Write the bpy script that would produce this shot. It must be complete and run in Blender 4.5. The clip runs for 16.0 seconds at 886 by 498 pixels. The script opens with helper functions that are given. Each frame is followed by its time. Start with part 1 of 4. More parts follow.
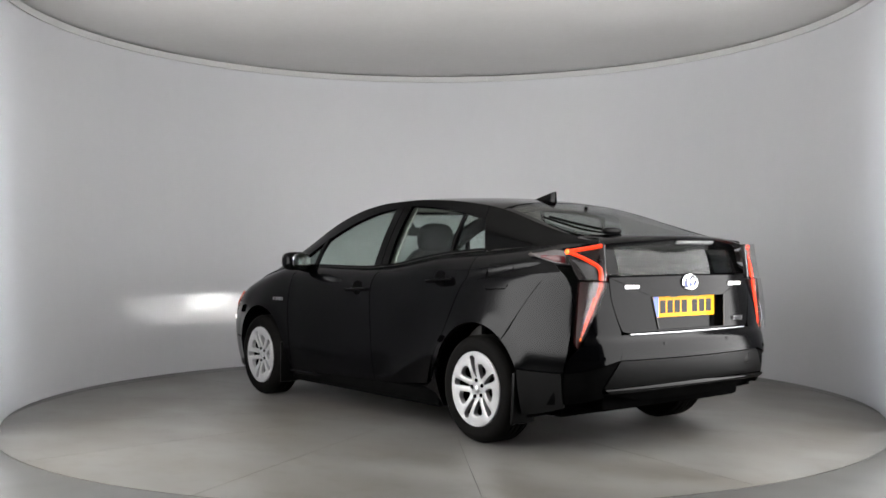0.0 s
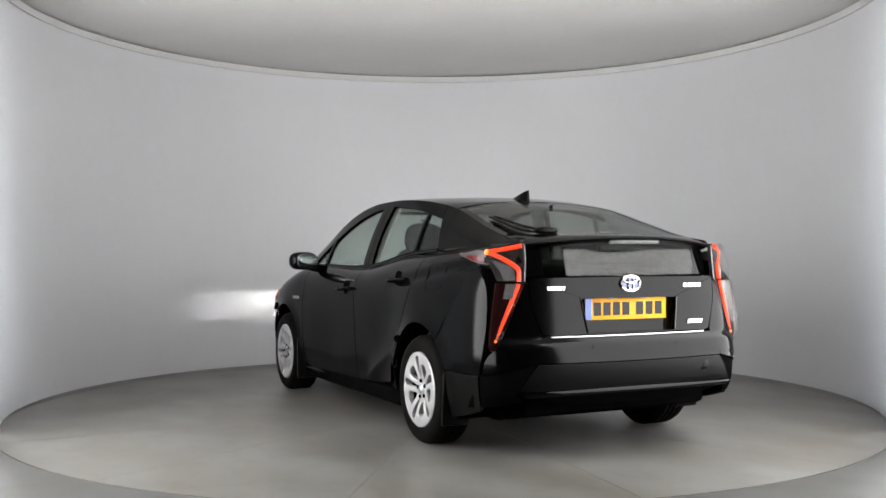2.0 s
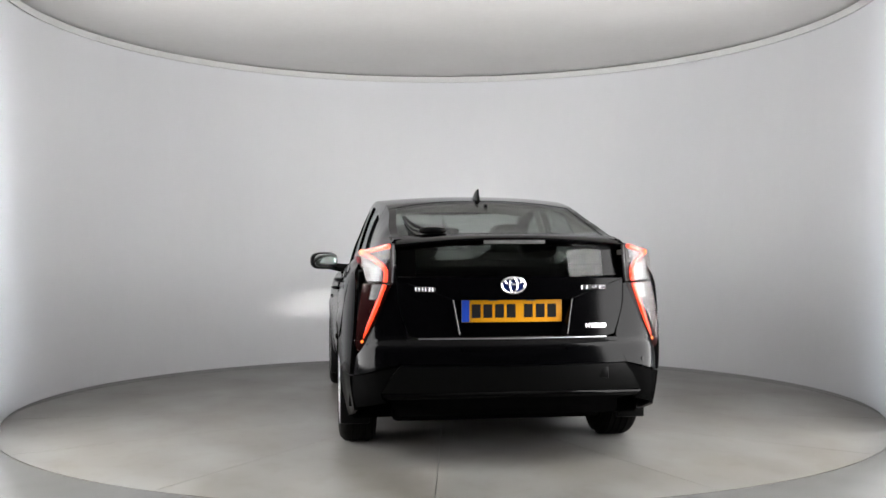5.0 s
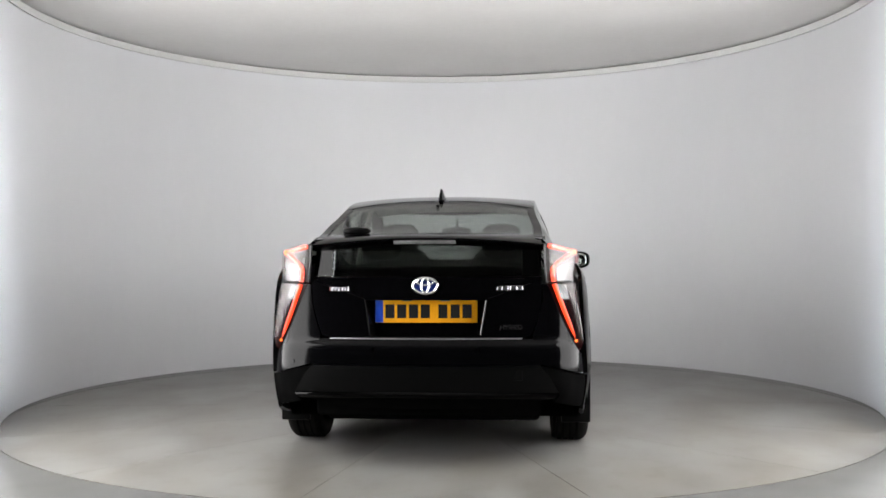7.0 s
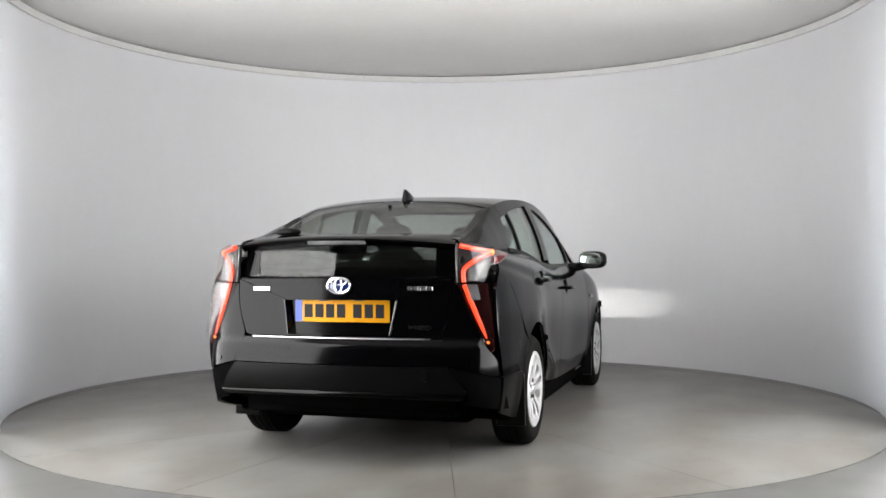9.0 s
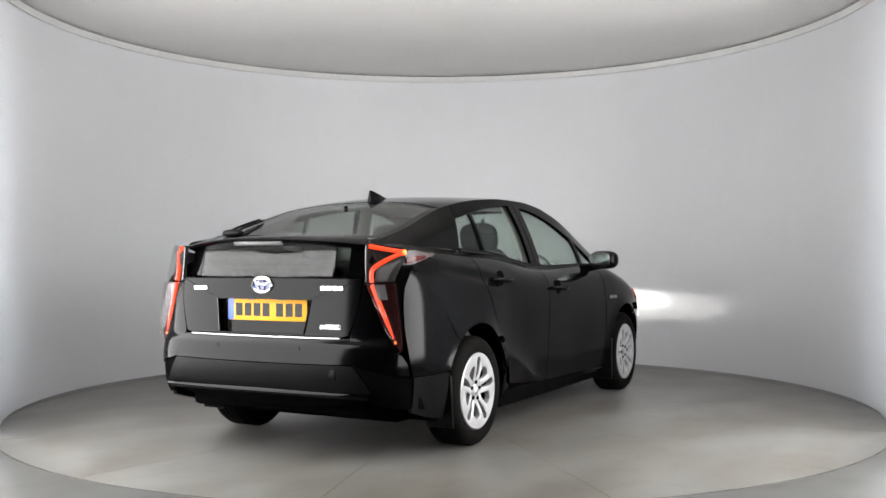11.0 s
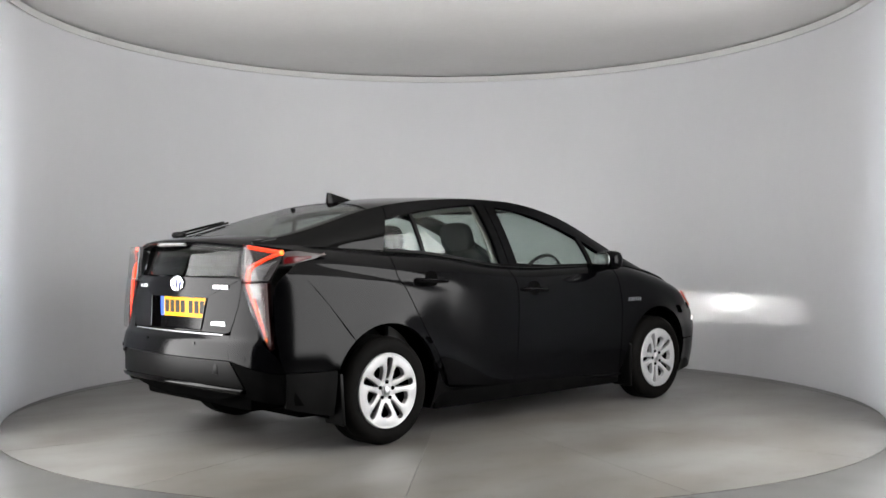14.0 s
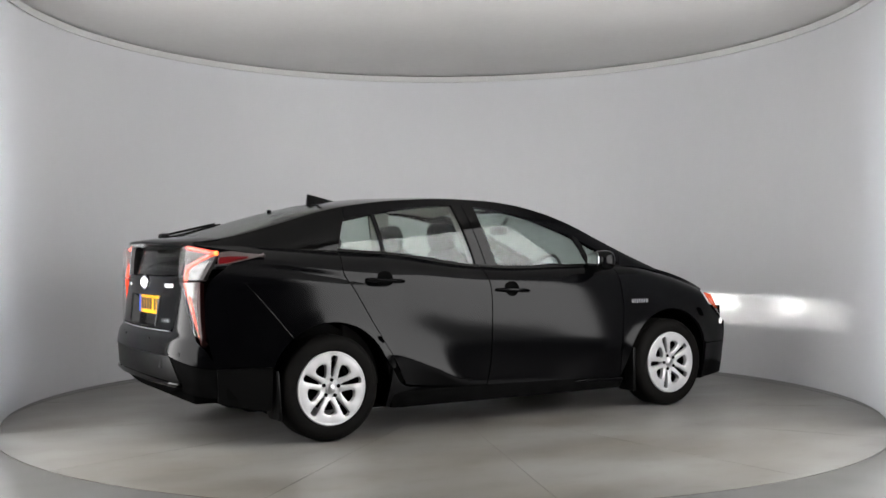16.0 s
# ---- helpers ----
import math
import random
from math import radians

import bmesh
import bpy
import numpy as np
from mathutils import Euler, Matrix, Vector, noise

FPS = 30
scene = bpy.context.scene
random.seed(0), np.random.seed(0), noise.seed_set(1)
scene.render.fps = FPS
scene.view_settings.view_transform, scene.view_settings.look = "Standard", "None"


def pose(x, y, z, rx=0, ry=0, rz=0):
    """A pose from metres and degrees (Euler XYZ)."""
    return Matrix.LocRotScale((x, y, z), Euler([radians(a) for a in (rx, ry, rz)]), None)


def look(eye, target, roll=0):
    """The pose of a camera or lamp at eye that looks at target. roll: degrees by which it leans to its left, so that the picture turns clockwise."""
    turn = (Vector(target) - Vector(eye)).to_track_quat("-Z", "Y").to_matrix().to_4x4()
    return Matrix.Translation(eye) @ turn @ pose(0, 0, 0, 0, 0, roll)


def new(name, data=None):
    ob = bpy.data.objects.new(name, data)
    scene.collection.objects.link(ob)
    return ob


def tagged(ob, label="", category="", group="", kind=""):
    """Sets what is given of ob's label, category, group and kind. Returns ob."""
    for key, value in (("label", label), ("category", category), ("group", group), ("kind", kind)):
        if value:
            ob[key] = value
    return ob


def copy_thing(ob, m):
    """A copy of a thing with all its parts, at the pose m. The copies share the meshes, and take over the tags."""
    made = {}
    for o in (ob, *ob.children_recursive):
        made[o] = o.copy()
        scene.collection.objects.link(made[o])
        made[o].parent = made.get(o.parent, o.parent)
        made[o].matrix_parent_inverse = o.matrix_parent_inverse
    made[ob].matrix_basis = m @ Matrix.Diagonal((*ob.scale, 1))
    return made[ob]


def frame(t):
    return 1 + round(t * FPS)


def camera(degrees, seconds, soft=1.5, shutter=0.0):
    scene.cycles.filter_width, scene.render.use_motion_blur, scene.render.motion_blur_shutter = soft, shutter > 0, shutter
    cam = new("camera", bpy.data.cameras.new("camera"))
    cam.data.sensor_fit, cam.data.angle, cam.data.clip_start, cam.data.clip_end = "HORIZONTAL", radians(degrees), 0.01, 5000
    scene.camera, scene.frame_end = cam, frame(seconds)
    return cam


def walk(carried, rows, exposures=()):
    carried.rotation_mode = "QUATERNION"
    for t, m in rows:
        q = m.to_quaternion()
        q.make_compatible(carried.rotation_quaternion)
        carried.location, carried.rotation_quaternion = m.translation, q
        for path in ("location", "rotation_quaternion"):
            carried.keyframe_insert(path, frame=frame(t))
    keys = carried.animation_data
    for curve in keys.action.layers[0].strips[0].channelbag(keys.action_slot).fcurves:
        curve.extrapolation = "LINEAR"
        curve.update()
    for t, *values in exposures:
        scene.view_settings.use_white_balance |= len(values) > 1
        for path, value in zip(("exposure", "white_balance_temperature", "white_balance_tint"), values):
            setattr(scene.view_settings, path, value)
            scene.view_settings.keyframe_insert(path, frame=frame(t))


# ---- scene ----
# the camera stands still; the turntable carries the car past it
cam = camera(47.8, 16.0, soft=1.6)
EYE, AIM = (0.0, -7.392, 1.088), (-0.002, 0.0, 1.1452)
walk(cam, [(0.0, look(EYE, AIM, -0.206)), (16.0, look(EYE, AIM, -0.206))],
     [(0.0, -0.30), (3.5, -0.02), (6.5, 0.14), (9.0, 0.15), (11.4, 0.02), (12.5, 0.02), (14.5, -0.20), (16.0, -0.26)])

# ---- world and light ----
world = bpy.data.worlds.new("world")
scene.world = world
world.use_nodes = True
world.node_tree.nodes["Background"].inputs[0].default_value = (0.5, 0.5, 0.5, 1)
world.node_tree.nodes["Background"].inputs[1].default_value = 0.0
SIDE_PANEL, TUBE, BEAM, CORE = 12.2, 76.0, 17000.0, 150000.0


# ---- materials ----
def mat(name, color, rough=0.5, metal=0.0, coat=0.0, emit=None, strength=0.0, spec=0.5):
    m = bpy.data.materials.new(name)
    m.use_nodes = True
    b = m.node_tree.nodes["Principled BSDF"]
    b.inputs["Base Color"].default_value = (*color, 1)
    b.inputs["Roughness"].default_value = rough
    b.inputs["Metallic"].default_value = metal
    b.inputs["Specular IOR Level"].default_value = spec
    b.inputs["Coat Weight"].default_value = coat
    b.inputs["Coat Roughness"].default_value = 0.02
    if emit:
        b.inputs["Emission Color"].default_value = (*emit, 1)
        b.inputs["Emission Strength"].default_value = strength
    return m


def vary(m, low, high, scale, rough=None, bump=0.0, stretch=(1, 1, 1), detail=6.0, fine=None, contrast=(0.3, 0.7), fine_detail=4.0):
    """Two scales of variation in colour, with gloss and relief that follow."""
    t = m.node_tree
    b = t.nodes["Principled BSDF"]
    co = t.nodes.new("ShaderNodeTexCoord")
    mp = t.nodes.new("ShaderNodeMapping")
    mp.inputs["Scale"].default_value = stretch
    t.links.new(co.outputs["Object"], mp.inputs[0])
    n1, n2 = t.nodes.new("ShaderNodeTexNoise"), t.nodes.new("ShaderNodeTexNoise")
    n1.inputs["Scale"].default_value, n1.inputs["Detail"].default_value = scale, detail
    n2.inputs["Scale"].default_value, n2.inputs["Detail"].default_value = fine or scale * 12, fine_detail
    for n in (n1, n2):
        t.links.new(mp.outputs[0], n.inputs["Vector"])
    mx = t.nodes.new("ShaderNodeMath")
    mx.operation = "MULTIPLY_ADD"
    t.links.new(n2.outputs["Fac"], mx.inputs[0])
    mx.inputs[1].default_value = 0.35
    ad = t.nodes.new("ShaderNodeMath")
    ad.operation = "MULTIPLY"
    t.links.new(n1.outputs["Fac"], ad.inputs[0])
    ad.inputs[1].default_value = 0.65
    t.links.new(ad.outputs[0], mx.inputs[2])
    rp = t.nodes.new("ShaderNodeValToRGB")
    rp.color_ramp.elements[0].position, rp.color_ramp.elements[1].position = contrast
    rp.color_ramp.elements[0].color, rp.color_ramp.elements[1].color = (*low, 1), (*high, 1)
    t.links.new(mx.outputs[0], rp.inputs[0])
    t.links.new(rp.outputs[0], b.inputs["Base Color"])
    if rough:
        mr = t.nodes.new("ShaderNodeMapRange")
        mr.inputs["From Min"].default_value, mr.inputs["From Max"].default_value = contrast
        mr.inputs["To Min"].default_value, mr.inputs["To Max"].default_value = rough
        t.links.new(mx.outputs[0], mr.inputs["Value"])
        t.links.new(mr.outputs[0], b.inputs["Roughness"])
    if bump:
        bp = t.nodes.new("ShaderNodeBump")
        bp.inputs["Strength"].default_value, bp.inputs["Distance"].default_value = bump, 0.004
        t.links.new(mx.outputs[0], bp.inputs["Height"])
        t.links.new(bp.outputs[0], b.inputs["Normal"])
    return m


def glass(name, tint, base=0.02, rough=0.0):
    """Tinted clear glass whose gloss grows towards grazing views."""
    m = bpy.data.materials.new(name)
    m.use_nodes = True
    t = m.node_tree
    t.nodes.clear()
    out, mix = t.nodes.new("ShaderNodeOutputMaterial"), t.nodes.new("ShaderNodeMixShader")
    tr, gl, lw = t.nodes.new("ShaderNodeBsdfTransparent"), t.nodes.new("ShaderNodeBsdfGlossy"), t.nodes.new("ShaderNodeLayerWeight")
    pw, ma = t.nodes.new("ShaderNodeMath"), t.nodes.new("ShaderNodeMath")
    tr.inputs[0].default_value = (*tint, 1)
    gl.inputs["Roughness"].default_value = rough
    lw.inputs["Blend"].default_value = 0.5
    pw.operation, ma.operation = "POWER", "MULTIPLY_ADD"
    pw.inputs[1].default_value = 5.0
    ma.inputs[1].default_value, ma.inputs[2].default_value = 0.7, base
    t.links.new(lw.outputs["Facing"], pw.inputs[0])
    t.links.new(pw.outputs[0], ma.inputs[0])
    t.links.new(ma.outputs[0], mix.inputs[0])
    t.links.new(tr.outputs[0], mix.inputs[1])
    t.links.new(gl.outputs[0], mix.inputs[2])
    t.links.new(mix.outputs[0], out.inputs[0])
    return m


WALL = vary(mat("wall_paint", (0.45, 0.45, 0.46), 0.55), (0.435, 0.435, 0.447), (0.465, 0.465, 0.475), 0.8, (0.5, 0.62), 0.0, (1, 1, 0.25))
# translucency added to the paint, so the unseen tubes glow through the ends
wt = WALL.node_tree
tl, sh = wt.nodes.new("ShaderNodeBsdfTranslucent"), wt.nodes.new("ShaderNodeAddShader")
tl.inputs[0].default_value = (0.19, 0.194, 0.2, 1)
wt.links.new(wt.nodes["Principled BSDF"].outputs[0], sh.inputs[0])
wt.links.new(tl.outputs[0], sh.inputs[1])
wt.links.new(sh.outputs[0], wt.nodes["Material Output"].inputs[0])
TRIM = vary(mat("trim_paint", (0.82, 0.82, 0.81), 0.5), (0.49, 0.49, 0.483), (0.54, 0.54, 0.532), 3.0)
CEIL = vary(mat("ceiling_paint", (0.8, 0.79, 0.78), 0.8), (0.53, 0.52, 0.508), (0.58, 0.57, 0.558), 1.2, None, 0.02)
FLOOR = vary(mat("floor_paint", (0.17, 0.17, 0.165), 0.3), (0.048, 0.047, 0.046), (0.062, 0.062, 0.060), 1.1, (0.38, 0.32), 0.0, detail=2.0, fine=4.0, contrast=(0.25, 0.75), fine_detail=1.0)
DECK = vary(mat("turntable_paint", (0.17, 0.17, 0.165), 0.3, spec=0.42), (0.089, 0.085, 0.080), (0.128, 0.127, 0.123), 1.6, (0.38, 0.33), 0.0, (1, 1.6, 1), detail=0.0, fine=2.6, contrast=(0.15, 0.85), fine_detail=0.0)


def scuff(m, scale, stretch, lo, hi, factor, rough_add, detail=5.0):
    """Smears and worn patches laid over the colour, with a change of gloss."""
    t = m.node_tree
    b = t.nodes["Principled BSDF"]
    co, mp, n = t.nodes.new("ShaderNodeTexCoord"), t.nodes.new("ShaderNodeMapping"), t.nodes.new("ShaderNodeTexNoise")
    mp.inputs["Scale"].default_value = stretch
    mp.inputs["Rotation"].default_value = (0, 0, 0.5 + scale)
    n.inputs["Scale"].default_value, n.inputs["Detail"].default_value = scale, detail
    n.inputs["Distortion"].default_value = 0.2
    t.links.new(co.outputs["Object"], mp.inputs[0])
    t.links.new(mp.outputs[0], n.inputs["Vector"])
    mr = t.nodes.new("ShaderNodeMapRange")
    mr.interpolation_type = "SMOOTHSTEP"
    mr.inputs["From Min"].default_value, mr.inputs["From Max"].default_value = lo, hi
    t.links.new(n.outputs["Fac"], mr.inputs["Value"])
    mx = t.nodes.new("ShaderNodeMix")
    mx.data_type, mx.blend_type = "RGBA", "MULTIPLY"
    t.links.new(mr.outputs[0], mx.inputs[0])
    old = b.inputs["Base Color"].links[0].from_socket
    t.links.new(old, mx.inputs[6])
    mx.inputs[7].default_value = (*factor, 1)
    t.links.new(mx.outputs[2], b.inputs["Base Color"])
    ma = t.nodes.new("ShaderNodeMath")
    ma.operation = "MULTIPLY_ADD"
    t.links.new(mr.outputs[0], ma.inputs[0])
    ma.inputs[1].default_value = rough_add
    t.links.new(b.inputs["Roughness"].links[0].from_socket, ma.inputs[2])
    t.links.new(ma.outputs[0], b.inputs["Roughness"])
    return m


scuff(DECK, 0.9, (1, 1.7, 1), 0.32, 0.74, (0.74, 0.70, 0.65), 0.0, 1.0)
scuff(DECK, 5.0, (1, 1.5, 1), 0.46, 0.72, (0.86, 0.84, 0.81), 0.0, 2.0)
scuff(DECK, 2.2, (1, 2.0, 1), 0.38, 0.80, (1.16, 1.15, 1.13), 0.02, 0.5)
scuff(FLOOR, 1.4, (1, 1.6, 1), 0.30, 0.75, (0.86, 0.84, 0.80), -0.02, 0.0)
DARK = vary(mat("dark_wall", (0.012, 0.012, 0.012), 0.9), (0.008, 0.008, 0.009), (0.016, 0.016, 0.016), 2.0)
PAINT = mat("black_paint", (0.0008, 0.0008, 0.001), 0.12, spec=0.085)
BLACK_TRIM = vary(mat("black_plastic", (0.012, 0.012, 0.012), 0.4, spec=0.06), (0.0012, 0.0012, 0.0012), (0.0025, 0.0025, 0.0025), 30.0, (0.28, 0.36))
GLOSS_TRIM = mat("gloss_black", (0.0008, 0.0008, 0.0008), 0.04, spec=0.085)
# black paint with raised gloss, standing in for highlights on the recess edges
EDGE_SHINE = mat("paint_edge_shine", (0.004, 0.004, 0.004), 0.08, spec=0.5)
UNDER = vary(mat("underbody_black", (0.01, 0.01, 0.01), 0.8, spec=0.0), (0.001, 0.001, 0.001), (0.003, 0.003, 0.003), 14.0)
RUBBER = vary(mat("tyre_rubber", (0.012, 0.012, 0.012), 0.75, spec=0.04), (0.0012, 0.0012, 0.0012), (0.004, 0.0036, 0.0032), 18.0, (0.6, 0.85))
SILVER = vary(mat("silver_wheel_paint", (0.6, 0.6, 0.61), 0.35, 0.35), (0.28, 0.28, 0.284), (0.33, 0.33, 0.334), 14.0, (0.3, 0.42))
CHROME = mat("chrome", (0.6, 0.6, 0.61), 0.18, 1.0)
SATIN = mat("satin_chrome", (0.33, 0.33, 0.34), 0.35, 1.0)
GLASS = glass("window_glass", (0.84, 0.88, 0.86))
LOWER_GLASS = glass("lower_rear_glass", (0.42, 0.43, 0.42))
REAR_GLASS = glass("rear_window_glass", (0.74, 0.76, 0.745))
CLEAR = glass("lamp_lens", (0.9, 0.9, 0.9))
LENS_WHITE = vary(mat("lamp_clear_section", (0.4, 0.4, 0.4), 0.25, 0.0, 0.1), (0.075, 0.075, 0.076), (0.16, 0.16, 0.163), 25.0)
LENS_GREY = mat("lamp_grey_section", (0.022, 0.02, 0.02), 0.3, 0, 0.0, spec=0.1)
LENS_SMOKE = vary(mat("lamp_smoked_section", (0.05, 0.04, 0.04), 0.3, spec=0.2), (0.030, 0.022, 0.022), (0.065, 0.055, 0.055), 20.0)
LENS_TINT = mat("lamp_red_brown_section", (0.014, 0.0032, 0.0032), 0.3, 0, 0.0, spec=0.1)
LENS_RED = mat("lamp_red_section", (0.06, 0.003, 0.004), 0.2, 0, 0.1, spec=0.2)
LENS_DARK = mat("lamp_dark_section", (0.008, 0.006, 0.006), 0.2, 0, 0.1, spec=0.2)
LED = mat("red_light_guide", (0.3, 0.02, 0.01), 0.3, emit=(1.0, 0.050, 0.009), strength=2.0)
LED_HOT = mat("red_light_end", (0.6, 0.1, 0.03), 0.3, emit=(1.0, 0.14, 0.012), strength=3.4)
SEAT = vary(mat("seat_cloth", (0.05, 0.05, 0.05), 0.9), (0.014, 0.014, 0.0145), (0.026, 0.026, 0.026), 18.0, None, 0.0, fine=60.0)
LINING = vary(mat("headlining", (0.35, 0.34, 0.32), 0.9), (0.25, 0.24, 0.225), (0.32, 0.31, 0.29), 12.0)
DASH = vary(mat("dash_plastic", (0.03, 0.03, 0.03), 0.6), (0.02, 0.02, 0.02), (0.035, 0.035, 0.035), 20.0)
YELLOW = vary(mat("plate_yellow", (0.75, 0.42, 0.01), 0.35, spec=0.12), (0.50, 0.22, 0.006), (0.56, 0.255, 0.010), 20.0)
BLUE = mat("plate_blue", (0.01, 0.05, 0.35), 0.35)
INK = mat("plate_ink", (0.01, 0.01, 0.01), 0.4, spec=0.12)
BADGE_BLUE = mat("badge_blue", (0.01, 0.02, 0.12), 0.15, 0, 0.5)
MIRROR = mat("mirror_glass", (0.45, 0.47, 0.47), 0.02, 1.0)
SIDE_GLOW = mat("side_light_diffuser", (0.8, 0.8, 0.8), 0.8, emit=(1.0, 0.99, 0.985), strength=SIDE_PANEL)
# glow of the added tubes behind the wall
TUBE_GLOW = mat("wall_glow_tube", (0.9, 0.9, 0.9), 0.5, emit=(0.94, 0.97, 1.0), strength=TUBE)
LAMP_GLOW = mat("headlamp_source", (1, 1, 1), 0.5, emit=(1.0, 0.98, 0.93), strength=BEAM)
CORE_GLOW = mat("headlamp_core", (1, 1, 1), 0.5, emit=(1.0, 0.98, 0.92), strength=CORE)
HEAD_GLOW = mat("headlamp_glow", (1, 1, 1), 0.3, emit=(1.0, 0.98, 0.95), strength=1.2)
AMBER = mat("amber_lens", (0.5, 0.06, 0.02), 0.15, 0, 0.5)


# ---- helpers for meshes ----
def link(name, bm, material, parent=None, label="", smooth=True, angle=35):
    me = bpy.data.meshes.new(name)
    bm.to_mesh(me)
    bm.free()
    me.materials.append(material)
    if smooth:
        me.shade_smooth()
        me.set_sharp_from_angle(angle=radians(angle))
    ob = new(name, me)
    if parent:
        ob.parent = parent
    if label:
        tagged(ob, label)
    return ob


def part(name, bm, material, parent, label="", smooth=True, angle=35):
    return link(name, bm, material, parent, label, smooth, angle)


def recalc(bm):
    bmesh.ops.recalc_face_normals(bm, faces=bm.faces)
    return bm


def box(bm, a, b):
    lo, hi = [min(p, q) for p, q in zip(a, b)], [max(p, q) for p, q in zip(a, b)]
    vs = [bm.verts.new((x, y, z)) for z in (lo[2], hi[2]) for x, y in ((lo[0], lo[1]), (hi[0], lo[1]), (hi[0], hi[1]), (lo[0], hi[1]))]
    for f in ((3, 2, 1, 0), (4, 5, 6, 7), (0, 1, 5, 4), (1, 2, 6, 5), (2, 3, 7, 6), (3, 0, 4, 7)):
        bm.faces.new([vs[i] for i in f])
    return bm


def soft_box(a, b, r=0.01, seg=2):
    bm = box(bmesh.new(), a, b)
    bmesh.ops.bevel(bm, geom=list(bm.edges), offset=r, segments=seg, profile=0.5, affect="EDGES")
    return bm


def move(bm, m):
    bmesh.ops.transform(bm, matrix=m, verts=bm.verts)
    return bm


def lathe(profile, n=64, axis="y"):
    """Turns a closed profile of (radius, along) round an axis."""
    bm = bmesh.new()
    rings = []
    for i in range(n):
        a = 2 * math.pi * i / n
        rings.append([bm.verts.new((r * math.cos(a), k, r * math.sin(a))) for r, k in profile])
    m = len(profile)
    for i in range(n):
        p, q = rings[i], rings[(i + 1) % n]
        for k in range(m):
            bm.faces.new((p[k], p[(k + 1) % m], q[(k + 1) % m], q[k]))
    return recalc(bm)


def curve(pts):
    """A smooth curve through (x, value) pairs."""
    xs, vs = np.array([p[0] for p in pts], float), np.array([p[1] for p in pts], float)
    d = np.diff(vs) / np.diff(xs)
    m = np.empty(len(xs))
    m[0], m[-1] = d[0], d[-1]
    for i in range(1, len(xs) - 1):
        m[i] = 0 if d[i - 1] * d[i] <= 0 else 2 * d[i - 1] * d[i] / (d[i - 1] + d[i])

    def at(x):
        if x <= xs[0]:
            return vs[0] + m[0] * (x - xs[0])
        if x >= xs[-1]:
            return vs[-1] + m[-1] * (x - xs[-1])
        i = int(np.searchsorted(xs, x)) - 1
        h = xs[i + 1] - xs[i]
        t = (x - xs[i]) / h
        return float((2 * t**3 - 3 * t**2 + 1) * vs[i] + (t**3 - 2 * t**2 + t) * h * m[i] + (3 * t**2 - 2 * t**3) * vs[i + 1] + (t**3 - t**2) * h * m[i + 1])
    return at


def spread(pts, n, smooth=True):
    """n+1 points at even steps along a polyline, rounded where it bends softly."""
    p = np.array(pts, float)
    if smooth and len(p) > 2:
        q = []
        for i in range(len(p) - 1):
            a, b, c, d = p[max(i - 1, 0)], p[i], p[i + 1], p[min(i + 2, len(p) - 1)]
            for t in np.linspace(0, 1, 8, endpoint=False):
                q.append(0.5 * (2 * b + (c - a) * t + (2 * a - 5 * b + 4 * c - d) * t * t + (3 * b - a - 3 * c + d) * t**3))
        q.append(p[-1])
        p = np.array(q)
    s = np.concatenate([[0], np.cumsum(np.linalg.norm(np.diff(p, axis=0), axis=1))])
    k = np.linspace(0, s[-1], n + 1)
    return np.stack([np.interp(k, s, p[:, i]) for i in range(p.shape[1])], 1)


def coons(left, right, bottom, top, nu, nv, smooth=True):
    """A grid of plane points between four edges; left and right run upwards, bottom and top run from left to right."""
    L, R, B, T = spread(left, nv, smooth), spread(right, nv, smooth), spread(bottom, nu, smooth), spread(top, nu, smooth)
    g = np.empty((nu + 1, nv + 1, L.shape[1]))
    for i in range(nu + 1):
        u = i / nu
        for j in range(nv + 1):
            v = j / nv
            g[i, j] = (1 - u) * L[j] + u * R[j] + (1 - v) * B[i] + v * T[i] - ((1 - u) * (1 - v) * B[0] + u * (1 - v) * B[-1] + (1 - u) * v * T[0] + u * v * T[-1])
    return g


def sheet(g, place, thick=0.012, flip=False, bevel=0.0):
    """A plate: the grid laid on a surface by place(), with its back drawn inwards along the normal."""
    nu, nv = g.shape[0] - 1, g.shape[1] - 1
    P = np.array([[place(*g[i, j]) for j in range(nv + 1)] for i in range(nu + 1)])
    du, dv = np.gradient(P, axis=0), np.gradient(P, axis=1)
    N = np.cross(du, dv)
    N /= np.linalg.norm(N, axis=2, keepdims=True) + 1e-12
    if flip:
        N = -N
    bm = bmesh.new()
    front = [[bm.verts.new(P[i, j]) for j in range(nv + 1)] for i in range(nu + 1)]
    back = [[bm.verts.new(P[i, j] - N[i, j] * thick) for j in range(nv + 1)] for i in range(nu + 1)]

    def face(*v):
        bm.faces.new(v[::-1] if flip else v)
    for i in range(nu):
        for j in range(nv):
            face(front[i][j], front[i + 1][j], front[i + 1][j + 1], front[i][j + 1])
            face(back[i][j + 1], back[i + 1][j + 1], back[i + 1][j], back[i][j])
    for i in range(nu):
        face(back[i][0], back[i + 1][0], front[i + 1][0], front[i][0])
        face(front[i][nv], front[i + 1][nv], back[i + 1][nv], back[i][nv])
    for j in range(nv):
        face(front[0][j], front[0][j + 1], back[0][j + 1], back[0][j])
        face(back[nu][j], back[nu][j + 1], front[nu][j + 1], front[nu][j])
    return bm


